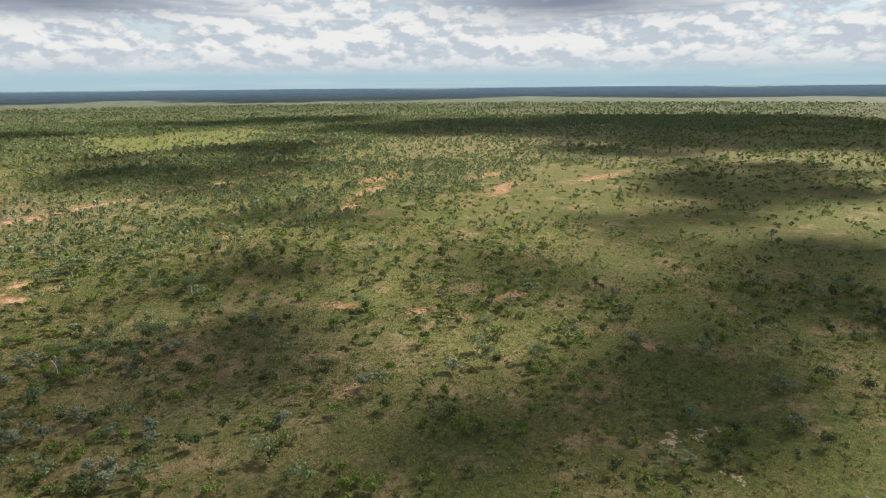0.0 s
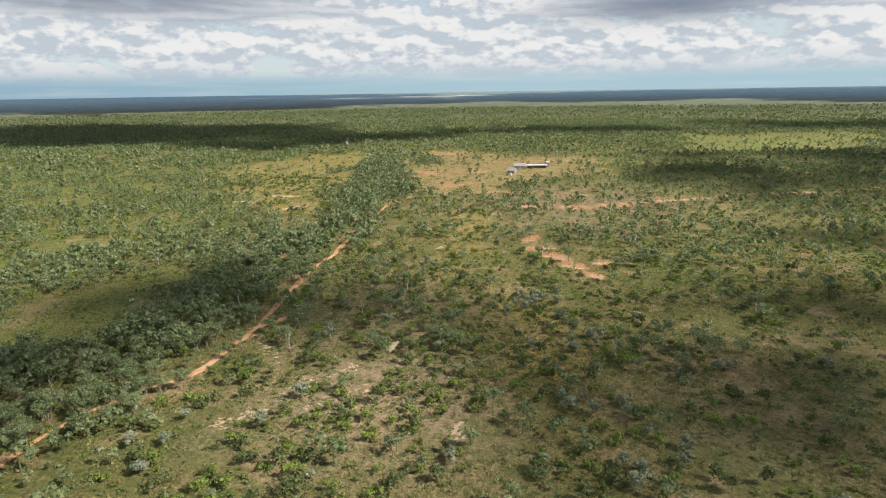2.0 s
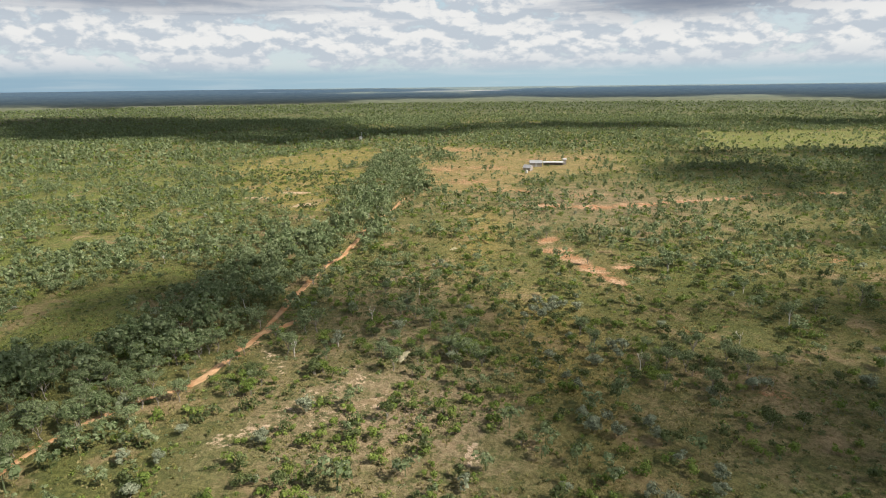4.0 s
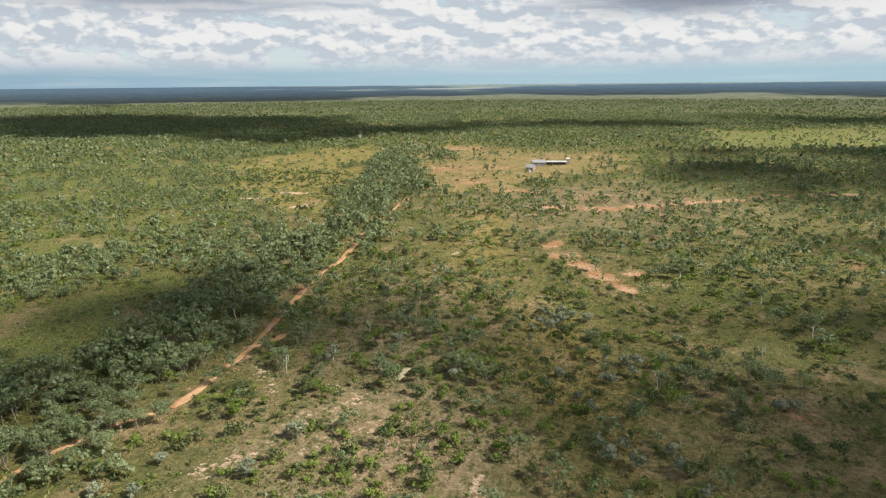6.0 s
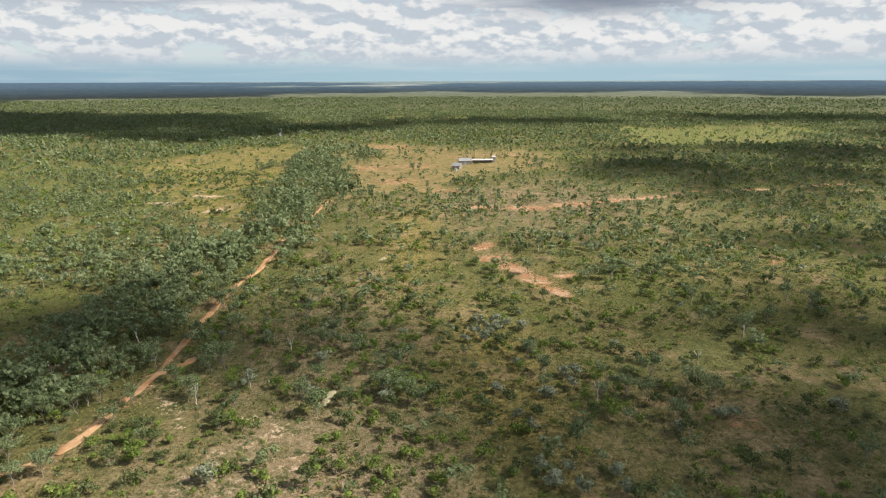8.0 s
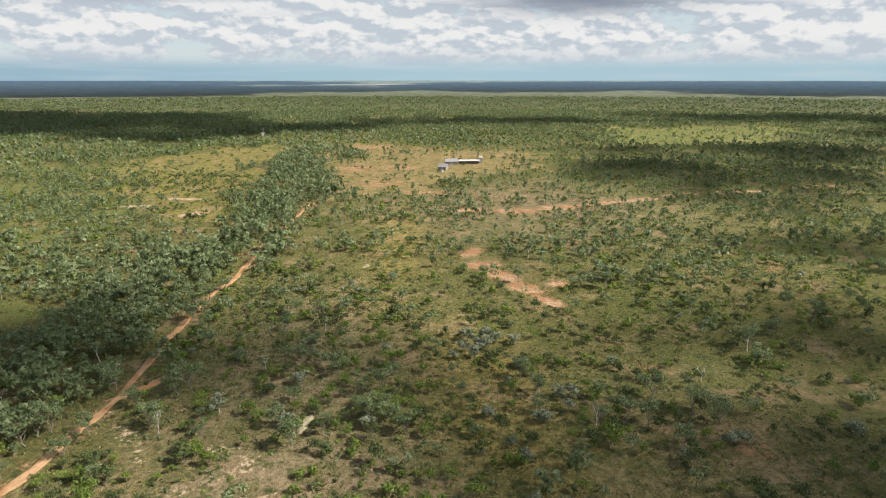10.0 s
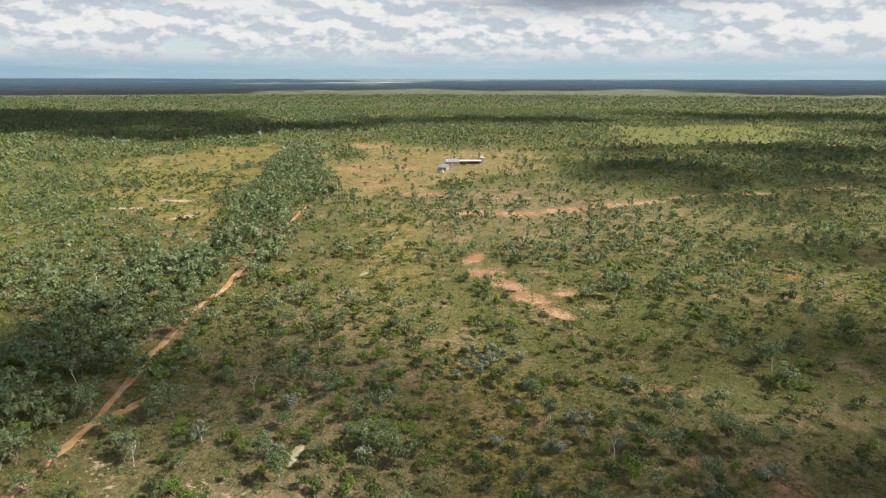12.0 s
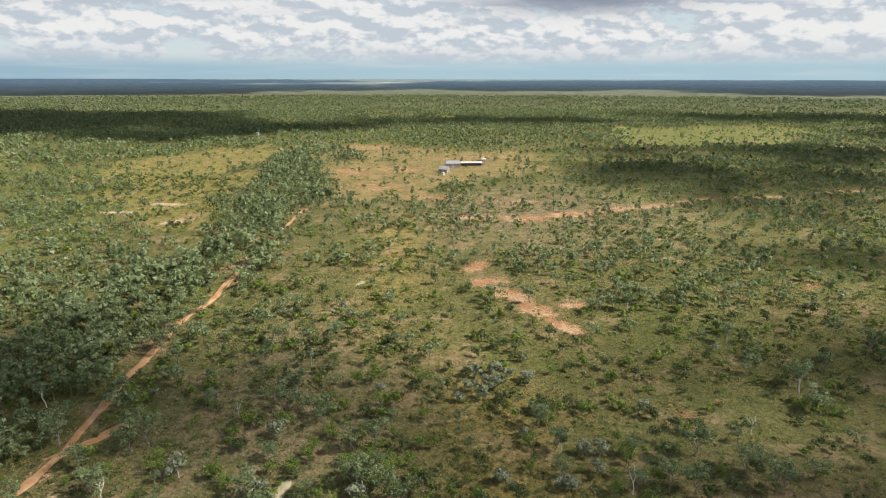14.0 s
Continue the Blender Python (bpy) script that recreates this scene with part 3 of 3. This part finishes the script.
# ---- plants ----
GUMS = plant_kind("gum_tree", "grey-green gum tree with pale trunk and open crown", "tree", "gum trees", GUM, BARK, 6, 5.2, 2.1, 5, 0.13, 0.30, 1.02, 50, 0.22, 100)
BUSHES = plant_kind("green_shrub", "rounded bright green shrub on open ground", "shrub", "green shrubs", GREEN, BARK, 4, 2.4, 1.2, 4, 0.06, 0.25, 0.75, 42, 0.175, 200)
DARKS = plant_kind("dark_bush", "dense dark green bush on dry grass", "bush", "dark bushes", DARK, BARK, 3, 3.0, 1.3, 4, 0.08, 0.25, 0.85, 42, 0.195, 300)
SILVERS = plant_kind("silver_bush", "silvery grey wattle bush in dry grass", "bush", "silver bushes", SILVER, BARK, 3, 2.5, 1.3, 4, 0.06, 0.25, 0.85, 44, 0.25, 400)
WHITE_GUMS = plant_kind("white_gum_tree", "thin gum tree with white trunk and sparse crown", "tree", "white gum trees", GUM, PALE_BARK, 2, 6.0, 1.5, 4, 0.15, 0.6, 0.7, 22, 0.28, 600)
SNAGS = plant_kind("dead_tree", "bare bleached dead tree with broken limbs", "tree", "dead trees", None, PALE_BARK, 3, 5.2, 1.5, 3, 0.13, 0.5, 1, 1, 1, 500)

HAND_GREEN = [(-4, 104), (-3, 114), (-12, 118), (-9, 119), (-24, 103), (-24, 115), (-41, 94), (-31, 96), (-5, 132), (-3, 128), (-15, 129), (-19, 129), (-17, 138),
              (-26, 140), (27, 133), (24, 114), (30, 115), (16, 95), (34, 97), (41, 94), (69, 21), (81, -2), (87, -2), (90, 29), (98, -8), (-14, 63), (-20, 63),
              (2, 88), (-1, 103), (-2, 71), (2, 72), (-2, 85), (5, 67), (-21, 88), (-5, 93)]
HAND_DARK = [(31, 154), (32, 145), (41, 135), (47, 131), (48, 109), (51, 106), (32, 134), (13, 118), (50, 89), (22, 171), (54, 65), (80, 42), (112, 12), (161, 8),
             (145, 43), (141, 41), (124, 37), (207, -17), (128, -56), (54, 63), (3, 52), (12, 86), (-26, 58), (56, 93), (48, 74), (43, 31)]
HAND_GUM = [(-59, 103), (-56, 104), (-66, 98), (-74, 105), (-17, 103), (-29, 118), (30, 183), (59, 175), (83, 125), (94, 133), (110, 153), (111, 142), (55, 94),
            (20, 110), (-43, 140), (-34, 118), (22, 102), (48, 100), (78, 150), (-42, 152), (-29, 82), (-71, 147), (-73, 150), (-71.5, 155), (-74, 159), (-72, 163), (-71, 176), (-75, 62), (-79, 60), (-82, 58)]
HAND_SILVER = [(9, 132), (11, 128), (14, 133), (7, 125), (10, 122), (13, 125), (16, 131), (4, 121), (21, 130), (-32, 108), (-34, 94), (-33, 127), (30, 101), (28, 100),
               (10, 92), (22, 90), (28, 95), (44, 116), (25, 37), (29, 35), (27, 31), (18, 58), (39, 45), (38, 40), (81, 28), (102, 18), (147, -6), (60, 27),
               (21, 63), (16, 64), (18, 59), (22, 57), (21, 91), (16, 77), (30, 62), (30, 57)]
HAND_DEAD = [(-47, 95), (-42, 115), (33, 89), (63, 107), (-57, 88), (-96, 100)]
HAND_WHITE = [(23, 101), (82, 123), (-31, 138), (78, 150), (59, 175), (-85, 120), (-52, 128), (104, 40)]


def density(x, y):
    """Plants on a square metre, and the shares of gum, green, dark and silver among them."""
    r = np.hypot(x, y + 40)
    clump = wobble(x, y, 22, 11) * 0.6 + wobble(x, y, 60, 12) * 0.6
    d = np.where(x < -100, 0.066, 0.052) * np.clip(clump * 1.9 - 0.35, 0.18, 2)
    gum = np.full(x.shape, 0.50)
    green = np.full(x.shape, 0.34)
    silver = np.full(x.shape, 0.03)
    plain = (x > -12 - 0.05 * y) & (y < 165 + 0.1 * x)
    d = np.where(plain, 0.030 * np.clip(clump * 2 - 0.5, 0.2, 2), d)
    gum = np.where(plain, 0.12, gum)
    silver = np.where(plain, 0.05, silver)
    green = np.where(plain, 0.48, green)
    scrub = (x > -70) & (x < -8) & (y < 330) & (y > 85)
    d = np.where(scrub, 0.070 * np.clip(clump * 1.6 - 0.2, 0.3, 1.6), d)
    gum = np.where(scrub, 0.22, gum)
    green = np.where(scrub, 0.56, green)
    lowscrub = (x > -70) & (x < -5) & (y <= 85)
    d = np.where(lowscrub, 0.055, d)
    gum, green = np.where(lowscrub, 0.06, gum), np.where(lowscrub, 0.6, green)
    wood = inside(CREEK, x, y) | inside(THICKET, x, y) | inside(SOUTH_WOOD, x, y)
    d = np.where(wood, 0.100 * np.clip(clump * 1.2, 0.65, 1.1), d)
    gum, green, silver = np.where(wood, 0.82, gum), np.where(wood, 0.1, green), np.where(wood, 0.03, silver)
    d = np.where(inside(GLADE_A, x, y) | inside(GLADE_B, x, y) | inside(PALE, x, y), 0.006, d)
    d = np.where(inside(HOME, x, y), 0.016, d)
    d = np.where(inside(FIELD, x, y), 0.006, d)
    d = np.where(inside(HEATH, x, y), 0.045, d)
    gum, green = np.where(inside(HEATH, x, y), 0.1, gum), np.where(inside(HEATH, x, y), 0.3, green)
    d = np.where((x < -60) & (y > 660) & (y < 860) & (x > -230), 0.035, d)
    burnt = np.exp(-(((x - 700) / 300) ** 2 + ((y - 400) / 300) ** 2)) > 0.5
    d = np.where(burnt, d * 0.5, d)
    d = d * (1 - np.clip(bare(RED + SAND, x, y) * 1.6, 0, 0.97)) * (1 - np.clip(bare(RED_B + RED_C, x, y), 0, 0.8))
    d = np.where(np.hypot(x + 212, y - 766) < 20, 0.001, d)
    d = np.where((x > -4) & (x < 54) & (y > 430) & (y < 515), 0.0015, d)
    d = np.where((to_line(TRACK, x, y) < 2.4) | (to_line(BRANCH, x, y) < 1.6), 0, d)
    return d, gum, green, silver


def scatter(r0, r1, thin, seed, low=-50.0, high=84.0):
    """Plant places in a ring sector seen from the flight line."""
    g = np.random.default_rng(seed)
    area = (r1 ** 2 - r0 ** 2) * radians(high - low) / 2
    n = int(area * 0.11 * thin)
    rr = np.sqrt(g.uniform(r0 ** 2, r1 ** 2, n))
    a = np.radians(g.uniform(low, high, n))
    x, y = rr * np.sin(a), rr * np.cos(a) - 40
    d, gum, green, silver = density(x, y)
    keep = g.uniform(0, 0.11, n) < d
    pick = g.uniform(0, 1, n)
    kind = np.where(pick < gum, 0, np.where(pick < gum + green, 1, np.where(pick < gum + green + silver, 3, 2)))
    return x[keep], y[keep], kind[keep]


KINDS = (GUMS, BUSHES, DARKS, SILVERS)
px, py, pk = scatter(2, 250, 1.0, 21, -74.0, 110.0)
order = np.argsort(np.abs(np.hypot(px, py + 20) - 120))
px, py, pk = px[order], py[order], pk[order]
hand = [(HAND_GUM, 0), (HAND_GREEN, 1), (HAND_DARK, 2), (HAND_SILVER, 3)]
hx = np.array([p[0] for l, _ in hand for p in l], float)
hy = np.array([p[1] for l, _ in hand for p in l], float)
ok = np.array([np.min((hx - a) ** 2 + (hy - b) ** 2) > 5 for a, b in zip(px, py)])
px, py, pk = px[ok], py[ok], pk[ok]
used = [0, 0, 0, 0]
LIMIT = (205, 205, 120, 80)
rest = []


def plant(models, x, y, size):
    model = models[int(rng.integers(0, len(models)))]
    z = float(height(np.array(x * 1.0), np.array(y * 1.0)))
    m = pose(x, y, z, rng.uniform(-4, 4), rng.uniform(-4, 4), rng.uniform(0, 360))
    model.scale = (size * rng.uniform(0.9, 1.1), size * rng.uniform(0.9, 1.1), size * rng.uniform(0.9, 1.1))
    return copy_thing(model, m)


for places, k in hand:
    for x, y in places:
        plant(KINDS[k], x, y, rng.uniform(0.85, 1.25))
        used[k] += 1
for x, y in HAND_WHITE:
    plant(WHITE_GUMS, x, y, rng.uniform(0.7, 1.0))
for x, y in HAND_DEAD:
    plant(SNAGS, x, y, rng.uniform(0.75, 1.05))
for x, y, k in zip(px, py, pk):
    if used[k] < LIMIT[k]:
        plant(KINDS[k], float(x), float(y), float(0.45 + 0.75 * rng.uniform() ** 1.3))
        used[k] += 1
    else:
        rest.append((x, y, k))
# the models themselves take the first free places of the wood
for models in (*KINDS, WHITE_GUMS, SNAGS):
    for model in models:
        w, q = rng.uniform(-0.7, 0.2), rng.uniform(250, 270)
        model.scale = (1, 1, 1)
        model.location = (q * math.sin(w), q * math.cos(w) - 40, 0)


def mass(name, label, category, x, y, kinds, leaf_count, leaf_size, seed, trunks=False):
    """Plants too many to count, joined kind by kind."""
    g = np.random.default_rng(seed)
    spec = ((GUM, 4.9, 1.8, 0.62, "gum"), (GREEN, 2.2, 1.3, 0.55, "green"), (DARK, 3.0, 1.5, 0.55, "dark"), (SILVER, 2.4, 1.3, 0.55, "silver"))
    for k, (leaf, tall, wide, mid, word) in enumerate(spec):
        sel = kinds == k
        if not sel.any():
            continue
        sx, sy = x[sel], y[sel]
        variant = g.integers(0, 5, len(sx))
        VV, FF, TT, o = [], [], [], 0
        for v in range(5):
            i = variant == v
            n = int(i.sum())
            if not n:
                continue
            clumps = 5 if leaf_count >= 30 else 3
            cs = [(g.normal() * wide * 0.5, g.normal() * wide * 0.5, tall * (mid + g.uniform(-0.16, 0.26))) for _ in range(clumps)]
            rad = [np.array((1, 1, 0.75)) * wide * g.uniform(0.42, 0.72) for _ in range(clumps)]
            V, F = sprays(g, cs, rad, max(3, leaf_count // clumps), leaf_size * (1.0 if k == 0 else 0.75), True)
            if trunks and k == 0:
                tv = np.array([(-0.14, 0, -0.3), (0.14, 0, -0.3), (0.05, 0.1, tall * 0.7), (0, -0.14, -0.3), (0, 0.14, -0.3), (0.1, 0.0, tall * 0.7)])
                F = np.concatenate([F, np.array([(0, 1, 2), (3, 4, 5)]) + len(V)])
                V = np.concatenate([V, tv])
            a, s = g.uniform(0, 6.28, (n, 1)), 0.45 + 0.85 * g.uniform(0, 1, (n, 1)) ** 1.4 + 0.3 * inside(CREEK, sx[i], sy[i])[:, None]
            P = np.stack([(V[:, 0] * np.cos(a) - V[:, 1] * np.sin(a)) * s + sx[i][:, None],
                          (V[:, 0] * np.sin(a) + V[:, 1] * np.cos(a)) * s + sy[i][:, None],
                          V[:, 2] * s * g.uniform(0.85, 1.2, (n, 1)) + height(sx[i], sy[i])[:, None]], 2)
            VV.append(P.reshape(-1, 3))
            FF.append((F[None] + (np.arange(n) * len(V))[:, None, None]).reshape(-1, 3) + o)
            TT.append(np.repeat(g.uniform(0, 1, n), len(V)))
            o += n * len(V)
        me = raw_mesh(name, np.concatenate(VV), np.concatenate(FF), leaf, tone=np.concatenate(TT))
        tagged(new(word + "_" + name, me), label % {"gum": "grey-green gum trees", "green": "bright green shrubs", "dark": "dark green bushes", "silver": "silvery wattle bushes"}[word],
               category, kind="stuff")


if rest:
    R = np.array(rest)
    mass("woodland", "dense stand of %s over dry grass", "woodland", R[:, 0], R[:, 1], R[:, 2].astype(int), 150, 0.36, 31, True)
mx, my, mk = scatter(250, 620, 0.9, 22, -50.0, 97.0)
mass("bushland", "scattered %s over the savanna plain", "bushland", mx, my, mk, 44, 0.63, 32, True)
fx, fy, fk = scatter(620, 1500, 0.80, 23, -47.0, 90.0)
mass("far_bushland", "distant %s dotting the plain", "bushland", fx, fy, fk, 6, 1.4, 33)
vx, vy, vk = scatter(1500, 2450, 0.12, 24, -47.0, 88.0)
mass("horizon_bushland", "far-off %s merging towards the horizon", "bushland", vx, vy, vk, 5, 2.1, 34)


def tussocks(n, seed):
    """Low grass tufts close to the flight line."""
    g = np.random.default_rng(seed)
    rr, a = np.sqrt(g.uniform(0, 280 ** 2, n)), np.radians(g.uniform(-74, 110, n))
    x, y = rr * np.sin(a), rr * np.cos(a) - 40
    keep = (to_line(TRACK, x, y) > 2.4) & (bare(RED + SAND, x, y) < 0.45) & (wobble(x, y, 9, 41) + g.uniform(-0.3, 0.3, n) > 0.42)
    x, y = x[keep], y[keep]
    n = len(x)
    z = height(x, y)
    V = []
    for b in range(3):
        w = g.uniform(0, 6.28, n)
        lean, tall, wide = g.uniform(0.15, 0.6, n), g.uniform(0.12, 0.5, n), g.uniform(0.15, 0.45, n)
        c, s = np.cos(w), np.sin(w)
        V.append(np.stack([np.stack([x - s * wide, y + c * wide, z - 0.05], 1), np.stack([x + s * wide, y - c * wide, z - 0.05], 1),
                           np.stack([x + c * lean, y + s * lean, z + tall], 1)], 1))
    V = np.concatenate(V).reshape(-1, 3)
    me = raw_mesh("grass_tussocks", V, np.arange(len(V)).reshape(-1, 3), TUSSOCK, tone=np.tile(np.repeat(g.uniform(0, 1, n), 3), 3))
    tagged(new("grass_tussocks", me), "olive and straw-coloured grass tussocks on dry soil", "grass", kind="stuff")


tussocks(60000, 51)


def heath(n, seed):
    """Knee-high dwarf shrubs strewn between the larger ones."""
    g = np.random.default_rng(seed)
    rr, a = np.sqrt(g.uniform(0, 300 ** 2, n)), np.radians(g.uniform(-74, 110, n))
    x, y = rr * np.sin(a), rr * np.cos(a) - 40
    low = (x > -75) & (x < 0) & (y < 100)
    keep = (to_line(TRACK, x, y) > 1.8) & (bare(RED, x, y) < 0.5) & (wobble(x, y, 13, 71) * 0.6 + wobble(x, y, 4, 72) * 0.5 + 0.1 * low + g.uniform(-0.15, 0.15, n) > 0.60)
    x, y = x[keep], y[keep]
    for leaf, word, share in ((GREEN, "green", 0), (DARK, "dark", 1), (GUM, "grey-green", 2)):
        sel = np.arange(len(x)) % 3 == share
        sx, sy = x[sel], y[sel]
        VV, FF, TT, o = [], [], [], 0
        variant = g.integers(0, 5, len(sx))
        for v in range(5):
            i = variant == v
            m = int(i.sum())
            V, F = sprays(g, [(0, 0, 0.22), (0.3, 0.15, 0.2)], [np.array((0.5, 0.5, 0.35)), np.array((0.4, 0.4, 0.3))], 9, 0.2, True)
            a, s = g.uniform(0, 6.28, (m, 1)), g.uniform(0.6, 1.5, (m, 1))
            P = np.stack([(V[:, 0] * np.cos(a) - V[:, 1] * np.sin(a)) * s + sx[i][:, None], (V[:, 0] * np.sin(a) + V[:, 1] * np.cos(a)) * s + sy[i][:, None],
                          V[:, 2] * s + height(sx[i], sy[i])[:, None]], 2)
            VV.append(P.reshape(-1, 3))
            FF.append((F[None] + (np.arange(m) * len(V))[:, None, None]).reshape(-1, 3) + o)
            TT.append(np.repeat(g.uniform(0, 1, m), len(V)))
            o += m * len(V)
        me = raw_mesh("dwarf_shrubs", np.concatenate(VV), np.concatenate(FF), leaf, tone=np.concatenate(TT))
        tagged(new("dwarf_shrubs", me), "low %s dwarf shrubs strewn over dry grass" % word, "shrubs", kind="stuff")


heath(22000, 52)


# ---- homestead ----
def box(bm, x0, x1, y0, y1, z0, z1):
    v = [bm.verts.new(p) for p in ((x0, y0, z0), (x1, y0, z0), (x1, y1, z0), (x0, y1, z0), (x0, y0, z1), (x1, y0, z1), (x1, y1, z1), (x0, y1, z1))]
    for q in ((0, 3, 2, 1), (4, 5, 6, 7), (0, 1, 5, 4), (1, 2, 6, 5), (2, 3, 7, 6), (3, 0, 4, 7)):
        bm.faces.new([v[i] for i in q])


def part(name, bm, mat, parent, label=""):
    me = bpy.data.meshes.new(name)
    bm.to_mesh(me)
    bm.free()
    me.materials.append(mat)
    ob = new(name, me)
    ob.parent = parent
    return tagged(ob, label)


def roof_bm(w, d, eave, ridge, over):
    """Gable roof sheets with corrugations across and real thickness."""
    bm = bmesh.new()
    n = int(w / 0.6)
    for side in (-1, 1):
        rows = []
        for i in range(n + 1):
            x = -w / 2 - over + (w + 2 * over) * i / n
            k = 0.05 * (i % 2)
            rows.append([bm.verts.new((x, 0, ridge + k)), bm.verts.new((x, side * (d / 2 + over), eave - 0.1 + k)),
                         bm.verts.new((x, side * (d / 2 + over), eave - 0.2 + k)), bm.verts.new((x, 0, ridge - 0.1 + k))])
        for a, b in zip(rows, rows[1:]):
            for i in range(4):
                bm.faces.new((a[i], a[(i + 1) % 4], b[(i + 1) % 4], b[i]))
        bm.faces.new(rows[0])
        bm.faces.new(rows[-1])
    bmesh.ops.recalc_face_normals(bm, faces=bm.faces)
    return bm


def shed(x, y, w, d, eave, ridge, turn, roof, label, open_front=False, bays=4):
    thing = tagged(new("shed"), label, "shed", "station buildings")
    thing.matrix_world = pose(x, y, float(height(np.array(x * 1.0), np.array(y * 1.0))), 0, 0, turn)
    walls = [("wall", -w / 2, w / 2, d / 2 - 0.12, d / 2), ("wall", -w / 2, -w / 2 + 0.12, -d / 2, d / 2 - 0.12), ("wall", w / 2 - 0.12, w / 2, -d / 2, d / 2 - 0.12)]
    if not open_front:
        walls.append(("wall", -w / 2 + 0.12, -w * 0.1, -d / 2, -d / 2 + 0.12))
        walls.append(("wall", w * 0.1, w / 2 - 0.12, -d / 2, -d / 2 + 0.12))
    for name, x0, x1, y0, y1 in walls:
        bm = bmesh.new()
        box(bm, x0, x1, y0, y1, -0.3, eave - 0.12)
        part(name, bm, RUST_IRON, thing)
    for s in (-1, 1):
        bm = bmesh.new()
        a = [bm.verts.new((s * (w / 2 - t), yy, zz)) for t in (0, 0.1) for yy, zz in ((-d / 2, eave - 0.115), (d / 2, eave - 0.115), (0, ridge - 0.12))]
        for f in ((0, 1, 2), (3, 5, 4), (0, 3, 4, 1), (1, 4, 5, 2), (2, 5, 3, 0)):
            bm.faces.new([a[i] for i in f])
        bmesh.ops.recalc_face_normals(bm, faces=bm.faces)
        part("gable", bm, RUST_IRON, thing)
    part("roof", roof_bm(w, d, eave, ridge, 0.5), roof, thing)
    if open_front:
        for i in range(bays + 1):
            bm = bmesh.new()
            xx = -w / 2 + 0.25 + (w - 0.5) * i / bays
            box(bm, xx - 0.08, xx + 0.08, -d / 2, -d / 2 + 0.16, -0.3, eave - 0.12)
            part("post", bm, STEEL, thing)
    else:
        bm = bmesh.new()
        box(bm, -w * 0.1, w * 0.1, -d / 2 + 0.03, -d / 2 + 0.09, -0.1, eave - 0.3)
        part("door", bm, IRON, thing, "grey sliding metal door")
    return thing


shed(17.5, 491, 10, 8, 3.4, 5.4, 4, IRON, "grey corrugated iron shed on the open plain")
shed(33, 499, 17, 5, 2.8, 3.5, 2, WHITE_IRON, "long low open-fronted shed with white roof", True, 6)
shed(10.5, 466, 6.5, 6, 2.6, 4.8, -25, IRON, "small grey iron hut with steep gable roof")
shed(43.5, 505, 2.6, 2.6, 4.6, 5.3, 8, WHITE_IRON, "narrow pale pump house beside the long shed")


def tank(x, y, r, tall, label):
    thing = tagged(new("water_tank"), label, "water tank")
    thing.matrix_world = pose(x, y, float(height(np.array(x * 1.0), np.array(y * 1.0))))
    bm = bmesh.new()
    n = 28
    rings = [(r, -0.2)] + [(r + 0.05 * (i % 2), tall * i / 10) for i in range(11)]
    vs = [[bm.verts.new((q * math.cos(6.2832 * j / n), q * math.sin(6.2832 * j / n), z)) for j in range(n)] for q, z in rings]
    for a, b in zip(vs, vs[1:]):
        for j in range(n):
            bm.faces.new((a[j], a[(j + 1) % n], b[(j + 1) % n], b[j]))
    part("body", bm, WHITE_IRON, thing)
    bm = bmesh.new()
    top = [bm.verts.new(((r + 0.12) * math.cos(6.2832 * j / n), (r + 0.12) * math.sin(6.2832 * j / n), tall + 0.02)) for j in range(n)]
    tip = bm.verts.new((0, 0, tall + r * 0.3))
    for j in range(n):
        bm.faces.new((top[j], top[(j + 1) % n], tip))
    bm.faces.new(top[::-1])
    part("lid", bm, WHITE_IRON, thing)


tank(-213, 776, 1.9, 3.4, "round white water tank beside the creek trees")
tank(9, 452, 1.1, 2.0, "small white water tank near the iron hut")
mast = tagged(new("mast"), "thin pale mast rising behind the water tank", "mast")
mast.matrix_world = pose(-212, 780.5, float(height(np.array(-212.0), np.array(780.5))))
for sx, sy in ((-1, -1), (1, -1), (1, 1), (-1, 1)):
    V, F = tube([(sx * 0.9, sy * 0.9, -0.3), (sx * 0.5, sy * 0.5, 4.0), (sx * 0.12, sy * 0.12, 8.5)], (0.10, 0.09, 0.08))
    leg = new("leg", raw_mesh("leg", V, F, WHITE_IRON))
    leg.parent = mast
for zz in (2.2, 4.4, 6.6):
    k = 0.95 - zz * 0.098
    bm = bmesh.new()
    for a, b in ((-1, 1),):
        box(bm, -k, k, -k - 0.03, -k + 0.03, zz - 0.05, zz + 0.05)
        box(bm, -k, k, k - 0.03, k + 0.03, zz - 0.05, zz + 0.05)
    part("brace", bm, WHITE_IRON, mast)
bm = bmesh.new()
box(bm, -0.35, 0.35, -0.3, 0.3, 8.4, 9.2)
part("head", bm, WHITE_IRON, mast)
